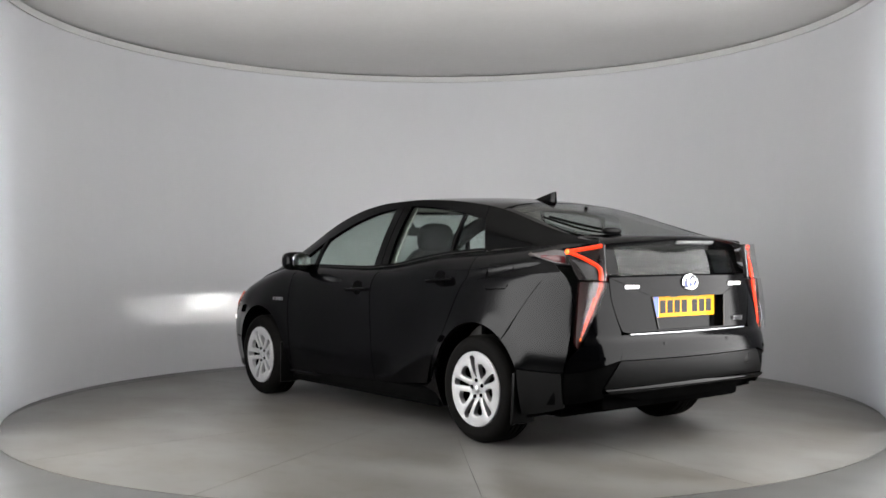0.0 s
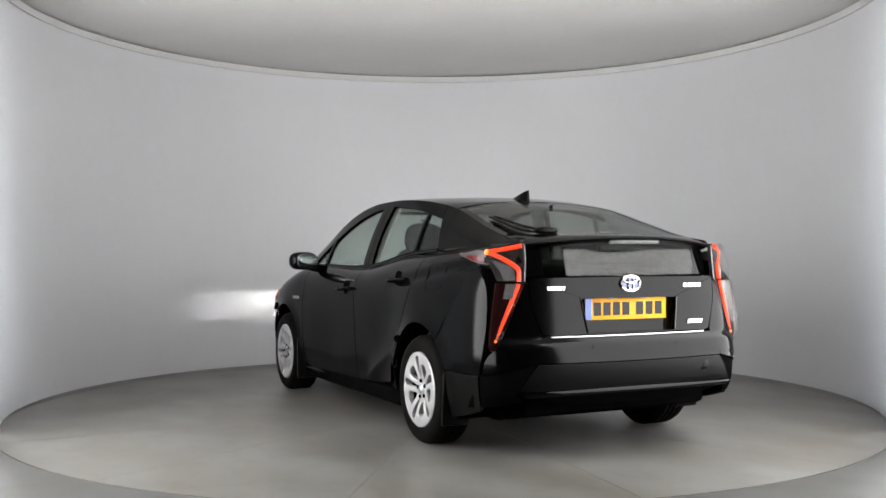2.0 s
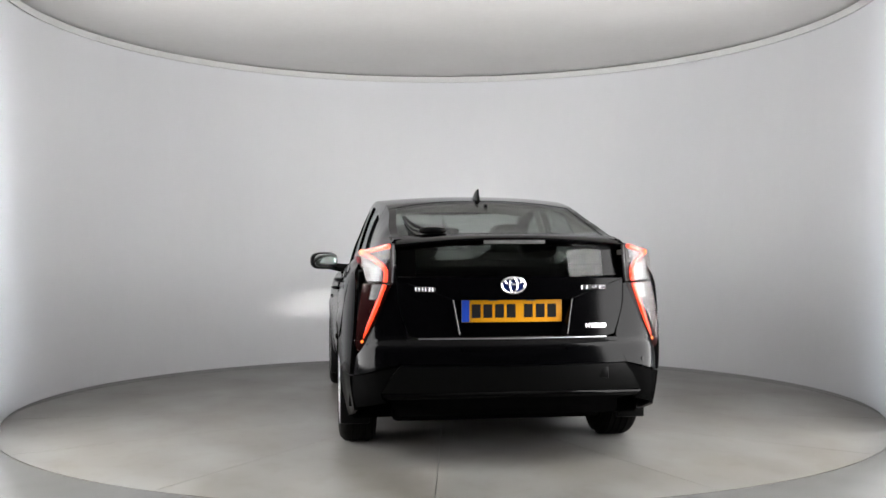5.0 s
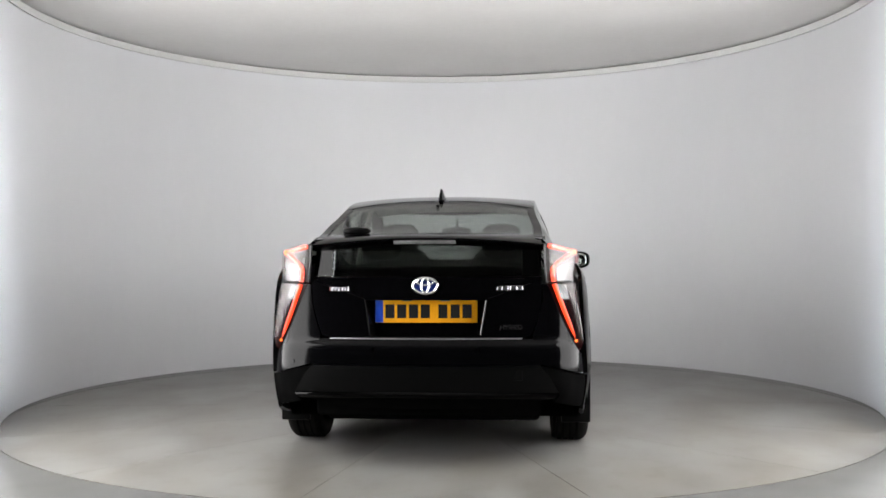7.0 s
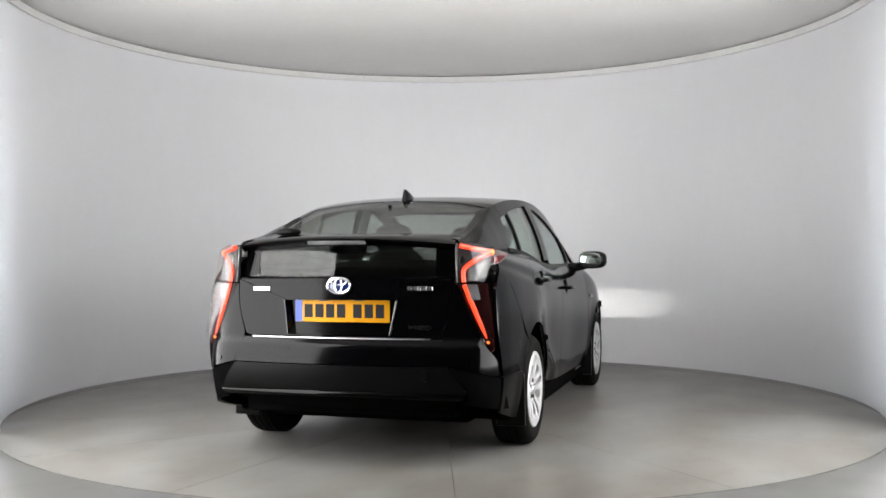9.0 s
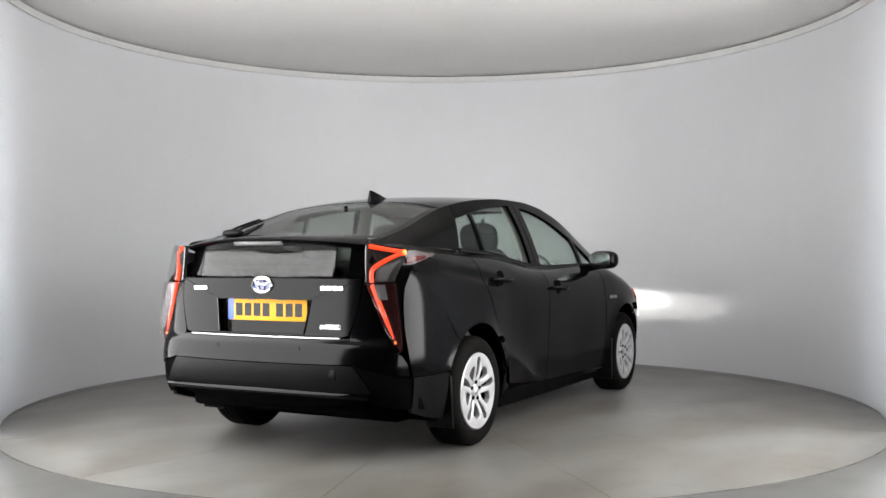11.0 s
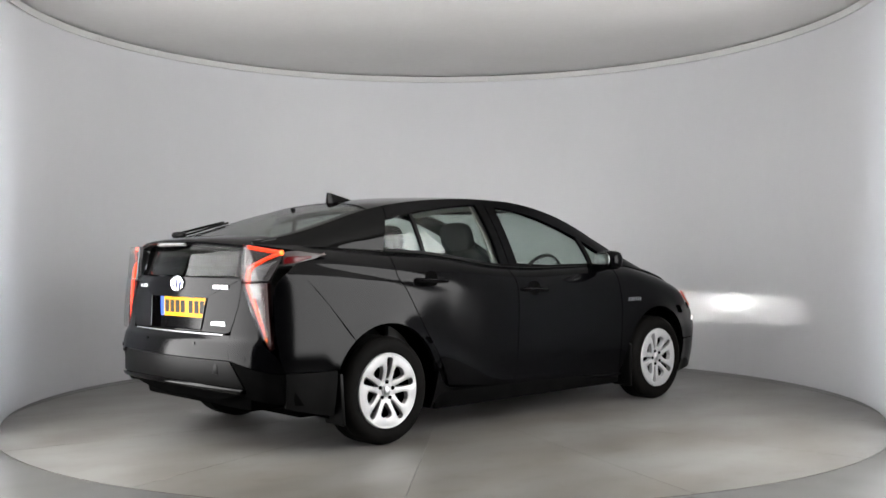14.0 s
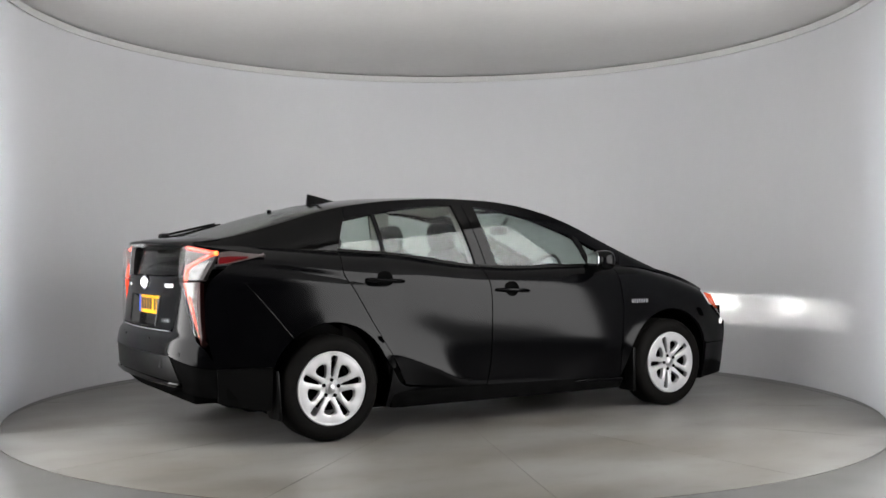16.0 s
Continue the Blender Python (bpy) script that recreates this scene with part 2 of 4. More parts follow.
def tube(pts, r, n=8, smooth=True, steps=None, flat=1.0):
    """A round rod along points in space, closed at both ends."""
    p = spread(pts, steps or max(2, 6 * (len(pts) - 1)), smooth)
    bm, rings = bmesh.new(), []
    for i in range(len(p)):
        d = Vector(p[min(i + 1, len(p) - 1)] - p[max(i - 1, 0)]).normalized()
        a = d.cross(Vector((0, 0, 1)))
        a = a.normalized() if a.length > 0.01 else Vector((0, 1, 0))
        b = d.cross(a)
        rings.append([bm.verts.new(Vector(p[i]) + (a * math.cos(k) + b * math.sin(k) * flat) * r) for k in [2 * math.pi * j / n for j in range(n)]])
    for i in range(len(p) - 1):
        for j in range(n):
            bm.faces.new((rings[i][j], rings[i][(j + 1) % n], rings[i + 1][(j + 1) % n], rings[i + 1][j]))
    bm.faces.new(rings[0])
    bm.faces.new(rings[-1])
    return recalc(bm)


def mirrored(bm, s):
    if s < 0:
        bmesh.ops.scale(bm, vec=(1, -1, 1), verts=bm.verts)
        bmesh.ops.reverse_faces(bm, faces=bm.faces)
    return bm


def blob(center, size, power=2.6, nu=24, nv=14):
    """A rounded block: a superellipsoid."""
    bm = bmesh.new()
    bmesh.ops.create_uvsphere(bm, u_segments=nu, v_segments=nv, radius=1)
    for v in bm.verts:
        k = (abs(v.co.x) ** power + abs(v.co.y) ** power + abs(v.co.z) ** power) ** (-1 / power)
        v.co = Vector((v.co.x * k * size[0], v.co.y * k * size[1], v.co.z * k * size[2])) + Vector(center)
    return bm


# ---- room ----
WALL_Y0, WALL_R0, WALL_Y1, WALL_R1, WALL_H = 0.25, 3.10, 0.27, 3.22, 2.985


def arc(a, dr, z):
    k = z / WALL_H
    r = WALL_R0 + (WALL_R1 - WALL_R0) * k + dr
    return (r * math.sin(a), WALL_Y0 + (WALL_Y1 - WALL_Y0) * k + r * math.cos(a), z)


def ring_band(r0, r1, z0, z1, a0=-111, a1=111, n=128):
    bm, prev = bmesh.new(), None
    for i in range(n + 1):
        a = radians(a0 + (a1 - a0) * i / n)
        cur = [bm.verts.new(arc(a, r0, z0)), bm.verts.new(arc(a, r1, z0)), bm.verts.new(arc(a, r1, z1)), bm.verts.new(arc(a, r0, z1))]
        if prev:
            for k in range(4):
                bm.faces.new((prev[k], prev[(k + 1) % 4], cur[(k + 1) % 4], cur[k]))
        else:
            bm.faces.new(cur)
        prev = cur
    bm.faces.new(prev)
    return recalc(bm)


ROOM_TOP = WALL_H + 0.075
tagged(link("wall_back", ring_band(0, 0.006, -0.012, WALL_H, -116, 116, 172), WALL), "curved light grey painted studio wall", "wall", kind="structure")
trim = tagged(new("trim"), "pale grey curved trim in lengths along the wall top", "trim", kind="structure")
joints = (-116, -70, -35.3, 8.6, 48, 82, 116)
for a0, a1 in zip(joints, joints[1:]):
    part("trim_length", ring_band(-0.014, 0.10, WALL_H + 0.002, WALL_H + 0.060, a0 + 0.03, a1 - 0.03, 36), TRIM, trim, angle=40)
tagged(link("ceiling", box(bmesh.new(), (-3.7, -9.1, ROOM_TOP), (3.7, 3.8, ROOM_TOP + 0.12)), CEIL, smooth=False), "flat off-white painted ceiling above the turntable", "ceiling", kind="structure")
bm = bmesh.new()
inner, outer = [], []
for i in range(160):
    a = 2 * math.pi * i / 160
    inner.append(bm.verts.new((3.050 * math.cos(a), 3.050 * math.sin(a), 0)))
    c, s_ = math.cos(a), math.sin(a)
    k = min(3.7 / max(abs(c), 1e-6), (3.85 if s_ > 0 else 9.1) / max(abs(s_), 1e-6))
    outer.append(bm.verts.new((k * c, k * s_, 0)))
low = [bm.verts.new((v.co.x, v.co.y, -0.05)) for v in inner]
for i in range(160):
    j = (i + 1) % 160
    bm.faces.new((inner[i], outer[i], outer[j], inner[j]))
    bm.faces.new((inner[j], low[j], low[i], inner[i]))
bm.faces.new(low)
tagged(link("floor", bm, FLOOR, smooth=False), "grey painted floor round the turntable", "floor", kind="structure")
for nm, a, b in (("wall_left", (-3.7, -9.0, -0.012), (-3.6, 3.8, ROOM_TOP)), ("wall_right", (3.6, -9.0, -0.012), (3.7, 3.8, ROOM_TOP)), ("wall_front", (-3.6, -9.1, -0.012), (3.6, -9.0, ROOM_TOP))):
    tagged(link(nm, box(bmesh.new(), a, b), DARK, smooth=False), "dark wall of the unlit camera bay", "wall", kind="structure")


def light_panel(name, center, width, height, m, glow, label):
    """A soft light: a shallow tray with a glowing diffuser held in a frame."""
    ob = link(name, soft_box((-width / 2, -0.06, -height / 2), (width / 2, -0.008, height / 2), 0.01), DASH)
    part("diffuser", soft_box((-width / 2 + 0.03, -0.006, -height / 2 + 0.03), (width / 2 - 0.03, 0.0, height / 2 - 0.03), 0.002, 1), glow, ob, "glowing white diffuser")
    for a, b in (((-width / 2, -0.008, -height / 2), (-width / 2 + 0.028, 0.004, height / 2)), ((width / 2 - 0.028, -0.008, -height / 2), (width / 2, 0.004, height / 2)),
                 ((-width / 2 + 0.028, -0.008, -height / 2), (width / 2 - 0.028, 0.004, -height / 2 + 0.028)), ((-width / 2 + 0.028, -0.008, height / 2 - 0.028), (width / 2 - 0.028, 0.004, height / 2))):
        part("frame", box(bmesh.new(), a, b), DASH, ob, smooth=False)
    ob.matrix_basis = m
    return tagged(ob, label, "light panel", "studio lights")


for s in (-1, 1):
    mid = Vector((s * 2.36, -2.36, 1.57))
    face_dir = Vector((-s * 2.70, 1.06, 0)).normalized()
    m = Matrix.Translation(mid) @ Matrix(((face_dir.y, -face_dir.x, 0), (face_dir.x, face_dir.y, 0), (0, 0, 1))).inverted().to_4x4()
    light_panel("light_panel", mid, 2.55, 2.66, m, SIDE_GLOW, "tall white soft light standing beside the opening")
# added unseen tubes behind the wall, to brighten its two ends
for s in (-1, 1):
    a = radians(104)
    tb = link("wall_glow_tube", lathe([(0.0, -1.42), (0.05, -1.42), (0.05, 1.42), (0.0, 1.42)], 20), TUBE_GLOW)
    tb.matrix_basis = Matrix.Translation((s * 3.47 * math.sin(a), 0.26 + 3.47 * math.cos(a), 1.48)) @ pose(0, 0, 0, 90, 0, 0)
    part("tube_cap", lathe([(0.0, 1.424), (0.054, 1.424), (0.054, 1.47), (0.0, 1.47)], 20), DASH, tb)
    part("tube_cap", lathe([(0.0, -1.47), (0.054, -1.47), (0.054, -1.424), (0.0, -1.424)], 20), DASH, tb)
    tagged(tb, "added unseen white tube that brightens the wall end from behind", "tube light", "studio lights")

# ---- car: the curves of the body; x runs forward, z up, from between the wheels ----
half_width = curve([(-2.30, 0.60), (-2.18, 0.775), (-2.07, 0.840), (-1.9, 0.866), (-1.6, 0.882), (-1.3, 0.887), (-0.8, 0.868), (0.0, 0.862), (0.8, 0.868), (1.3, 0.884), (1.6, 0.868), (1.9, 0.805), (2.1, 0.72), (2.25, 0.60)])
belt_z = curve([(-2.15, 1.162), (-1.75, 1.148), (-1.2, 1.126), (-0.9, 1.108), (-0.25, 1.026), (0.1, 1.014), (0.7, 1.022), (1.05, 1.018), (1.4, 0.968), (1.8, 0.860), (2.1, 0.77)])
belt_y = curve([(-2.15, 0.62), (-1.75, 0.680), (-1.2, 0.692), (-0.25, 0.735), (0.66, 0.735), (1.1, 0.732), (1.5, 0.705), (1.9, 0.635), (2.15, 0.58)])
rail_z = curve([(-2.15, 1.168), (-1.9, 1.205), (-1.6, 1.283), (-1.3, 1.370), (-1.1, 1.412), (-0.75, 1.454), (-0.4, 1.471), (-0.1, 1.465), (0.15, 1.439), (0.4, 1.384), (0.6, 1.318), (0.86, 1.205), (1.12, 1.09), (1.36, 0.992)])
rail_y = curve([(-2.15, 0.615), (-1.75, 0.612), (-1.3, 0.579), (-0.9, 0.582), (-0.4, 0.594), (0.1, 0.604), (0.5, 0.624), (0.86, 0.652), (1.12, 0.680), (1.36, 0.704)])
crown_z = curve([(-2.30, 1.180), (-2.05, 1.209), (-1.75, 1.284), (-1.4, 1.386), (-1.12, 1.444), (-0.8, 1.481), (-0.3, 1.496), (0.1, 1.481), (0.4, 1.43), (0.7, 1.345), (1.0, 1.225), (1.3, 1.083), (1.45, 1.006), (1.52, 0.985), (1.8, 0.912), (2.05, 0.825), (2.2, 0.74)])
crease_z = curve([(-1.35, 0.60), (-0.92, 0.50), (-0.63, 0.385), (-0.40, 0.285), (-0.2, 0.262), (1.0, 0.240)])
tail_x = curve([(0.20, -2.12), (0.26, -2.19), (0.36, -2.262), (0.41, -2.276), (0.53, -2.283), (0.62, -2.268), (0.67, -2.238), (0.80, -2.222), (0.90, -2.212), (0.975, -2.205), (1.20, -2.19)])
HUB_X, HUB_Z, ARCH = 1.35, 0.312, 0.395


def side_y(x, z):
    zb, yb = belt_z(x), belt_y(x)
    if z >= zb:
        zr = max(rail_z(x), zb + 0.004)
        q = (z - zb) / (zr - zb)
        return yb + (rail_y(x) - yb) * q + 0.016 * math.sin(math.pi * min(max(q, 0), 1)) * min(1, (zr - zb) / 0.2)
    w = half_width(x)
    if z < 0.55:
        y = w - 0.42 * (0.55 - z) ** 2
    else:
        k = (z - 0.55) / max(zb - 0.55, 0.05)
        y = w - (w - yb) * (0.22 * k * k + 0.78 * k**9)
    # hollow of the doors above the crease, and the tuck below it
    if -1.35 < x < 1.05:
        zl = crease_z(x)
        f1, f2 = min(1, max(0, (1.05 - x) / 0.9)), min(1, max(0, (x + 1.3) / 0.7))
        fade = f1 * f1 * (3 - 2 * f1) * f2 * f2 * (3 - 2 * f2)
        if z > zl:
            h = (z - zl) / (0.90 - zl)
            if h < 1:
                y -= 0.026 * fade * (math.sin(math.pi * h ** 0.66)) ** 1.3
        else:
            f3 = min(1, max(0, (x + 0.95) / 0.4))
            y -= f1 * f3 * f3 * (3 - 2 * f3) * min(0.04, 0.30 * (zl - z))
    # shoulder line from the tail lamp to the rear door, with a hollow under it
    if x < -0.7:
        k = min(1, (-0.7 - x) / 0.4)
        k = k * k * (3 - 2 * k)
        d = z - (1.005 - 0.13 * (x + 1.2))
        y += 0.004 * k * math.exp(-(d / 0.022) ** 2) - 0.009 * k * math.exp(-((d + 0.052) / 0.026) ** 2)
    # lips of the wheel arches
    for hx in (-HUB_X, HUB_X):
        r = math.hypot(x - hx, z - HUB_Z)
        if r < ARCH + 0.10:
            y += 0.010 * (1 - (r - ARCH) / 0.10) ** 2 if r > ARCH else 0.010
    return y


def on_side(x, z):
    return (x, side_y(x, z), z)


def top_z(x, y):
    yr = rail_y(min(x, 1.36)) if x < 1.36 else belt_y(x)
    zr = rail_z(x) if x < 1.36 else belt_z(x)
    if x > 1.36:
        zr = rail_z(1.36) + (belt_z(x) - belt_z(1.36))
    zc = crown_z(x)
    return zc - (zc - zr) * abs(y / yr) ** 2.4


def on_top(x, y):
    return (x, y, top_z(x, y))


def tail(y, z):
    return tail_x(z) + 0.12 * y * y + 0.165 * (abs(y) / 0.835) ** 14


def on_tail(y, z):
    return (tail(y, z), y, z)


nose_x = curve([(0.16, 2.12), (0.30, 2.22), (0.50, 2.26), (0.62, 2.262), (0.75, 2.22), (0.82, 2.15)])


def on_nose(y, z):
    return (nose_x(z) - 0.22 * y * y - 0.16 * (abs(y) / 0.8) ** 6, y, z)


def arch_points(hx, a0, a1, n=14, r=ARCH):
    return [(hx + r * math.cos(radians(a0 + (a1 - a0) * i / n)), HUB_Z + r * math.sin(radians(a0 + (a1 - a0) * i / n))) for i in range(n + 1)]


def along(fn, x0, x1, n=10, dz=0.0):
    return [(x0 + (x1 - x0) * i / n, fn(x0 + (x1 - x0) * i / n) + dz) for i in range(n + 1)]


def shift(pts, d):
    return [(p[0] + d, p[1]) for p in pts]


GAP = 0.004
car = new("car")
tagged(car, "black hatchback car with lit tail lamps parked on the turntable", "car")

REAR_SEAM = [(-0.83, 0.30), (-0.92, 0.45), (-1.11, 0.749), (-1.204, 0.903), (-1.262, 1.005), (-1.236, 1.118)]
MID_SEAM = [(-0.225, 0.255), (-0.195, 0.40), (-0.19, 0.60), (-0.195, 0.81), (-0.205, 0.93), (-0.225, 1.018)]
FRONT_SEAM = [(0.905, 0.235), (0.897, 0.40), (0.906, 0.60), (0.914, 0.72), (0.90, 0.87), (0.90, 1.016)]


def handle(x, z, s, door):
    """A grip over a finger cup, set in the door."""
    y = side_y(x, z)
    h = part("door_handle", mirrored(tube([(x - 0.115, side_y(x - 0.115, z) + 0.006, z + 0.004), (x - 0.07, y + 0.036, z + 0.004), (x + 0.07, y + 0.038, z - 0.002), (x + 0.125, side_y(x + 0.125, z) + 0.004, z - 0.008)], 0.017, 10, flat=0.7), s), PAINT, door)
    # cup bulges slightly; matt black puts the hollow's shade into its colour
    part("finger_cup", mirrored(blob((x, y - 0.004, z), (0.062, 0.009, 0.058), 2.2, 20, 10), s), UNDER, h)
    return h


WIN_TOP = [(-1.150, 1.322), (-0.95, 1.364), (-0.78, 1.395), (-0.57, 1.4215), (-0.366, 1.436), (-0.20, 1.428), (-0.04, 1.414), (0.19, 1.371), (0.386, 1.314), (0.58, 1.243), (0.78, 1.155), (0.97, 1.062)]
win_top = curve(WIN_TOP)


def pane(bounds, s, parent, name="window_glass", inset=0.012, label="tinted side window glass"):
    return part(name, mirrored(sheet(coons(*bounds, 16, 12), lambda x, z: (x, side_y(x, z) - inset, z), 0.004, True), s), GLASS, parent, label)


def strip(bounds, s, parent, name, material, proud=0.0, nu=6, nv=14, label="", thick=0.02):
    return part(name, mirrored(sheet(coons(*bounds, nu, nv), lambda x, z: (x, side_y(x, z) + proud, z), thick, True), s), material, parent, label)


def body_side(s):
    # doors
    rd = part("rear_door", mirrored(sheet(coons(shift(REAR_SEAM, GAP), shift(MID_SEAM, -GAP), [(-0.826, 0.30), (-0.6, 0.272), (-0.229, 0.255)], along(belt_z, -1.232, -0.229), 44, 48), on_side, 0.02, True), s), PAINT, car)
    fd = part("front_door", mirrored(sheet(coons(shift(MID_SEAM, GAP), shift(FRONT_SEAM, -GAP), [(-0.221, 0.255), (0.4, 0.245), (0.901, 0.235)], along(belt_z, -0.221, 0.896), 44, 48), on_side, 0.02, True), s), PAINT, car)
    handle(-0.985, 0.945, s, rd)
    handle(-0.035, 0.868, s, fd)
    # rear quarter over the wheel, with the fuel flap line
    left = [(-2.045, 0.47), (-2.078, 0.60), (-2.098, 0.75), (-2.078, 0.93), (-1.97, 1.03), (-1.86, 1.075), (-1.735, 1.105), (-1.66, 1.146)]
    bottom = [(-2.045, 0.47), (-1.85, 0.468), (-1.712, 0.466)] + arch_points(-HUB_X, 157, 25, 16) + [(-0.935, 0.41)]
    qp = part("quarter_panel", mirrored(sheet(coons(left, shift([(-0.935, 0.41)] + REAR_SEAM[1:], -GAP), bottom, along(belt_z, -1.66, -1.240), 60, 40), on_side, 0.02, True), s), PAINT, car)
    # joint of bumper and quarter, and the fuel flap on one side
    part("panel_joint", mirrored(tube([(x, side_y(x, z) - 0.0015, z) for x, z in ((-1.935, 1.005), (-1.846, 0.914), (-1.72, 0.770), (-1.601, 0.625))], 0.0032, 6, True, 24), s), GLOSS_TRIM, qp)
    if s > 0:
        loop = [(-1.625, 0.925), (-1.605, 0.905), (-1.44, 0.900), (-1.418, 0.925), (-1.425, 1.025), (-1.445, 1.045), (-1.615, 1.05), (-1.636, 1.03), (-1.625, 0.925)]
        part("fuel_flap", tube([(x, side_y(x, z) - 0.001, z) for x, z in loop], 0.0032, 6, False, 64), GLOSS_TRIM, qp)
    # shoulder over the lamp
    strip(([(-2.10, 1.160), (-2.10, 1.166)], [(-1.66, 1.112), (-1.66, belt_z(-1.66))], [(-2.10, 1.160), (-1.9, 1.128), (-1.735, 1.106), (-1.66, 1.112)], along(belt_z, -2.10, -1.66), ), s, car, "shoulder_panel", PAINT, 0.0, 24, 4)
    # front wing
    bottom = [(0.91, 0.235)] + arch_points(HUB_X, 168, 20, 18) + [(1.88, 0.44), (2.0, 0.44)]
    fw = part("front_wing", mirrored(sheet(coons(shift(FRONT_SEAM, GAP), [(2.0, 0.44), (2.0, 0.52), (1.96, 0.60), (1.80, 0.72), (1.72, 0.845)], bottom, along(belt_z, 0.90 + GAP, 1.72), 60, 40), on_side, 0.02, True), s), PAINT, car)
    bm = bmesh.new()
    for i in range(6):
        x = 0.985 + 0.021 * i
        yy = side_y(x, 0.77)
        box(bm, (x, yy - 0.002, 0.757), (x + 0.014, yy + 0.004, 0.783))
    box(bm, (1.112, side_y(1.12, .77) - 0.002, 0.757), (1.128, side_y(1.12, .77) + 0.005, 0.783))
    part("wing_badge", mirrored(bm, s), CHROME, fw, "small chrome lettered badge", smooth=False)
    # sill
    g = coons([(-0.96, 0.165), (-0.93, 0.40)], [(0.93, 0.165), (0.93, 0.231)], [(-0.96, 0.165), (0, 0.165), (0.93, 0.165)], [(-0.93, 0.40), (-0.835, 0.292), (-0.6, 0.266), (-0.225, 0.249), (0.93, 0.229)], 40, 6)
    part("sill", mirrored(sheet(g, lambda x, z: (x, side_y(x, z) - 0.010 + 0.018 * max(0, min(1, (x + 0.5) / 0.2)) * math.exp(-((z - 0.215) / 0.02) ** 2), z), 0.03, True), s), PAINT, car)
    # lower bumper ends behind and before the wheels
    g = coons([(-2.02, 0.275), (-2.035, 0.462)], [(-1.715, 0.205), (-1.72, 0.46)], [(-2.02, 0.275), (-1.87, 0.235), (-1.715, 0.205)], [(-2.035, 0.462), (-1.88, 0.460), (-1.72, 0.46)], 10, 8)
    part("bumper_end", mirrored(sheet(g, on_side, 0.02, True), s), BLACK_TRIM, car)
    g = coons([(1.73, 0.17), (1.735, 0.432)], [(2.03, 0.19), (2.0, 0.434)], [(1.73, 0.17), (2.03, 0.19)], [(1.735, 0.432), (2.0, 0.434)], 10, 8)
    part("front_bumper_end", mirrored(sheet(g, on_side, 0.02, True), s), PAINT, car)
    # wheel arch linings and mud flaps
    for hx in (-HUB_X, HUB_X):
        bm = bmesh.new()
        prev = None
        for i in range(25):
            a = radians(-18 + 216 * i / 24)
            c, sn = math.cos(a), math.sin(a)
            cur = [bm.verts.new((hx + (ARCH + 0.004) * c, 0.875, HUB_Z + (ARCH + 0.004) * sn)), bm.verts.new((hx + 0.39 * c, 0.50, HUB_Z + 0.39 * sn))]
            if prev:
                bm.faces.new((prev[0], prev[1], cur[1], cur[0]))
            prev = cur
        for v in bm.verts:
            if v.co.y > 0.8:
                v.co.y = side_y(v.co.x, max(v.co.z, 0.2)) - 0.022
        bmesh.ops.solidify(bm, geom=list(bm.faces), thickness=0.01)
        part("wheel_arch_lining", mirrored(recalc(bm), s), UNDER, car)
    for x, z0 in ((-1.695, 0.135), (1.00, 0.115)):
        bm = soft_box((x - 0.012, 0.72, z0 + 0.015), (x + 0.012, side_y(x, 0.4) + 0.004, 0.44), 0.006)
        for v in bm.verts:
            v.co.x += (0.05 if x < 0 else -0.0) * (v.co.z - 0.44) / 0.3 * -0.4
        part("mud_flap", mirrored(bm, s), BLACK_TRIM, car)
    # windows: panes behind a frame
    qd0, qd1 = [(-0.905, belt_z(-0.905) + 0.01), (-0.94, 1.355)], [(-0.925, belt_z(-0.925) + 0.01), (-0.965, 1.352)]
    pane(([(-1.205, 1.130), (-1.180, 1.24), (-1.150, 1.318)], qd1, along(belt_z, -1.205, -0.925), along(win_top, -1.150, -0.965)), s, rd, label="small tinted quarter pane")
    pane((qd0, [(-0.243, 1.030), (-0.30, 1.24), (-0.366, 1.432)], along(belt_z, -0.905, -0.243), along(win_top, -0.94, -0.366)), s, rd)
    pane(([(-0.078, 1.02), (-0.14, 1.22), (-0.20, 1.424)], [(0.70, 1.026), (0.665, 1.10), (0.60, 1.226)], along(belt_z, -0.078, 0.70), along(win_top, -0.20, 0.60)), s, fd)
    pane(([(0.735, 1.026), (0.70, 1.10), (0.64, 1.21)], [(0.985, 1.028), (0.98, 1.045)], along(belt_z, 0.735, 0.985), along(win_top, 0.64, 0.98)), s, fd, label="small fixed pane before the front door window")
    strip(([(-0.922, belt_z(-0.922)), (-0.965, 1.356)], [(-0.900, belt_z(-0.9)), (-0.94, 1.360)], [(-0.922, belt_z(-0.922)), (-0.900, belt_z(-0.9))], [(-0.965, 1.356), (-0.94, 1.360)]), s, rd, "window_bar", BLACK_TRIM, 0.002, 2, 12)
    strip(([(-0.245, belt_z(-0.245)), (-0.302, 1.24), (-0.368, 1.434)], [(-0.168, belt_z(-0.168)), (-0.224, 1.22), (-0.290, 1.434)], [(-0.245, belt_z(-0.245)), (-0.168, belt_z(-0.168))], [(-0.368, 1.434), (-0.290, 1.434)]), s, rd, "pillar_cover", GLOSS_TRIM, 0.001, 3, 14)
    strip(([(-0.160, belt_z(-0.16)), (-0.217, 1.22), (-0.283, 1.433)], [(-0.076, belt_z(-0.076)), (-0.138, 1.22), (-0.198, 1.427)], [(-0.160, belt_z(-0.16)), (-0.076, belt_z(-0.076))], [(-0.283, 1.433), (-0.198, 1.427)]), s, fd, "pillar_cover", GLOSS_TRIM, 0.001, 3, 14)
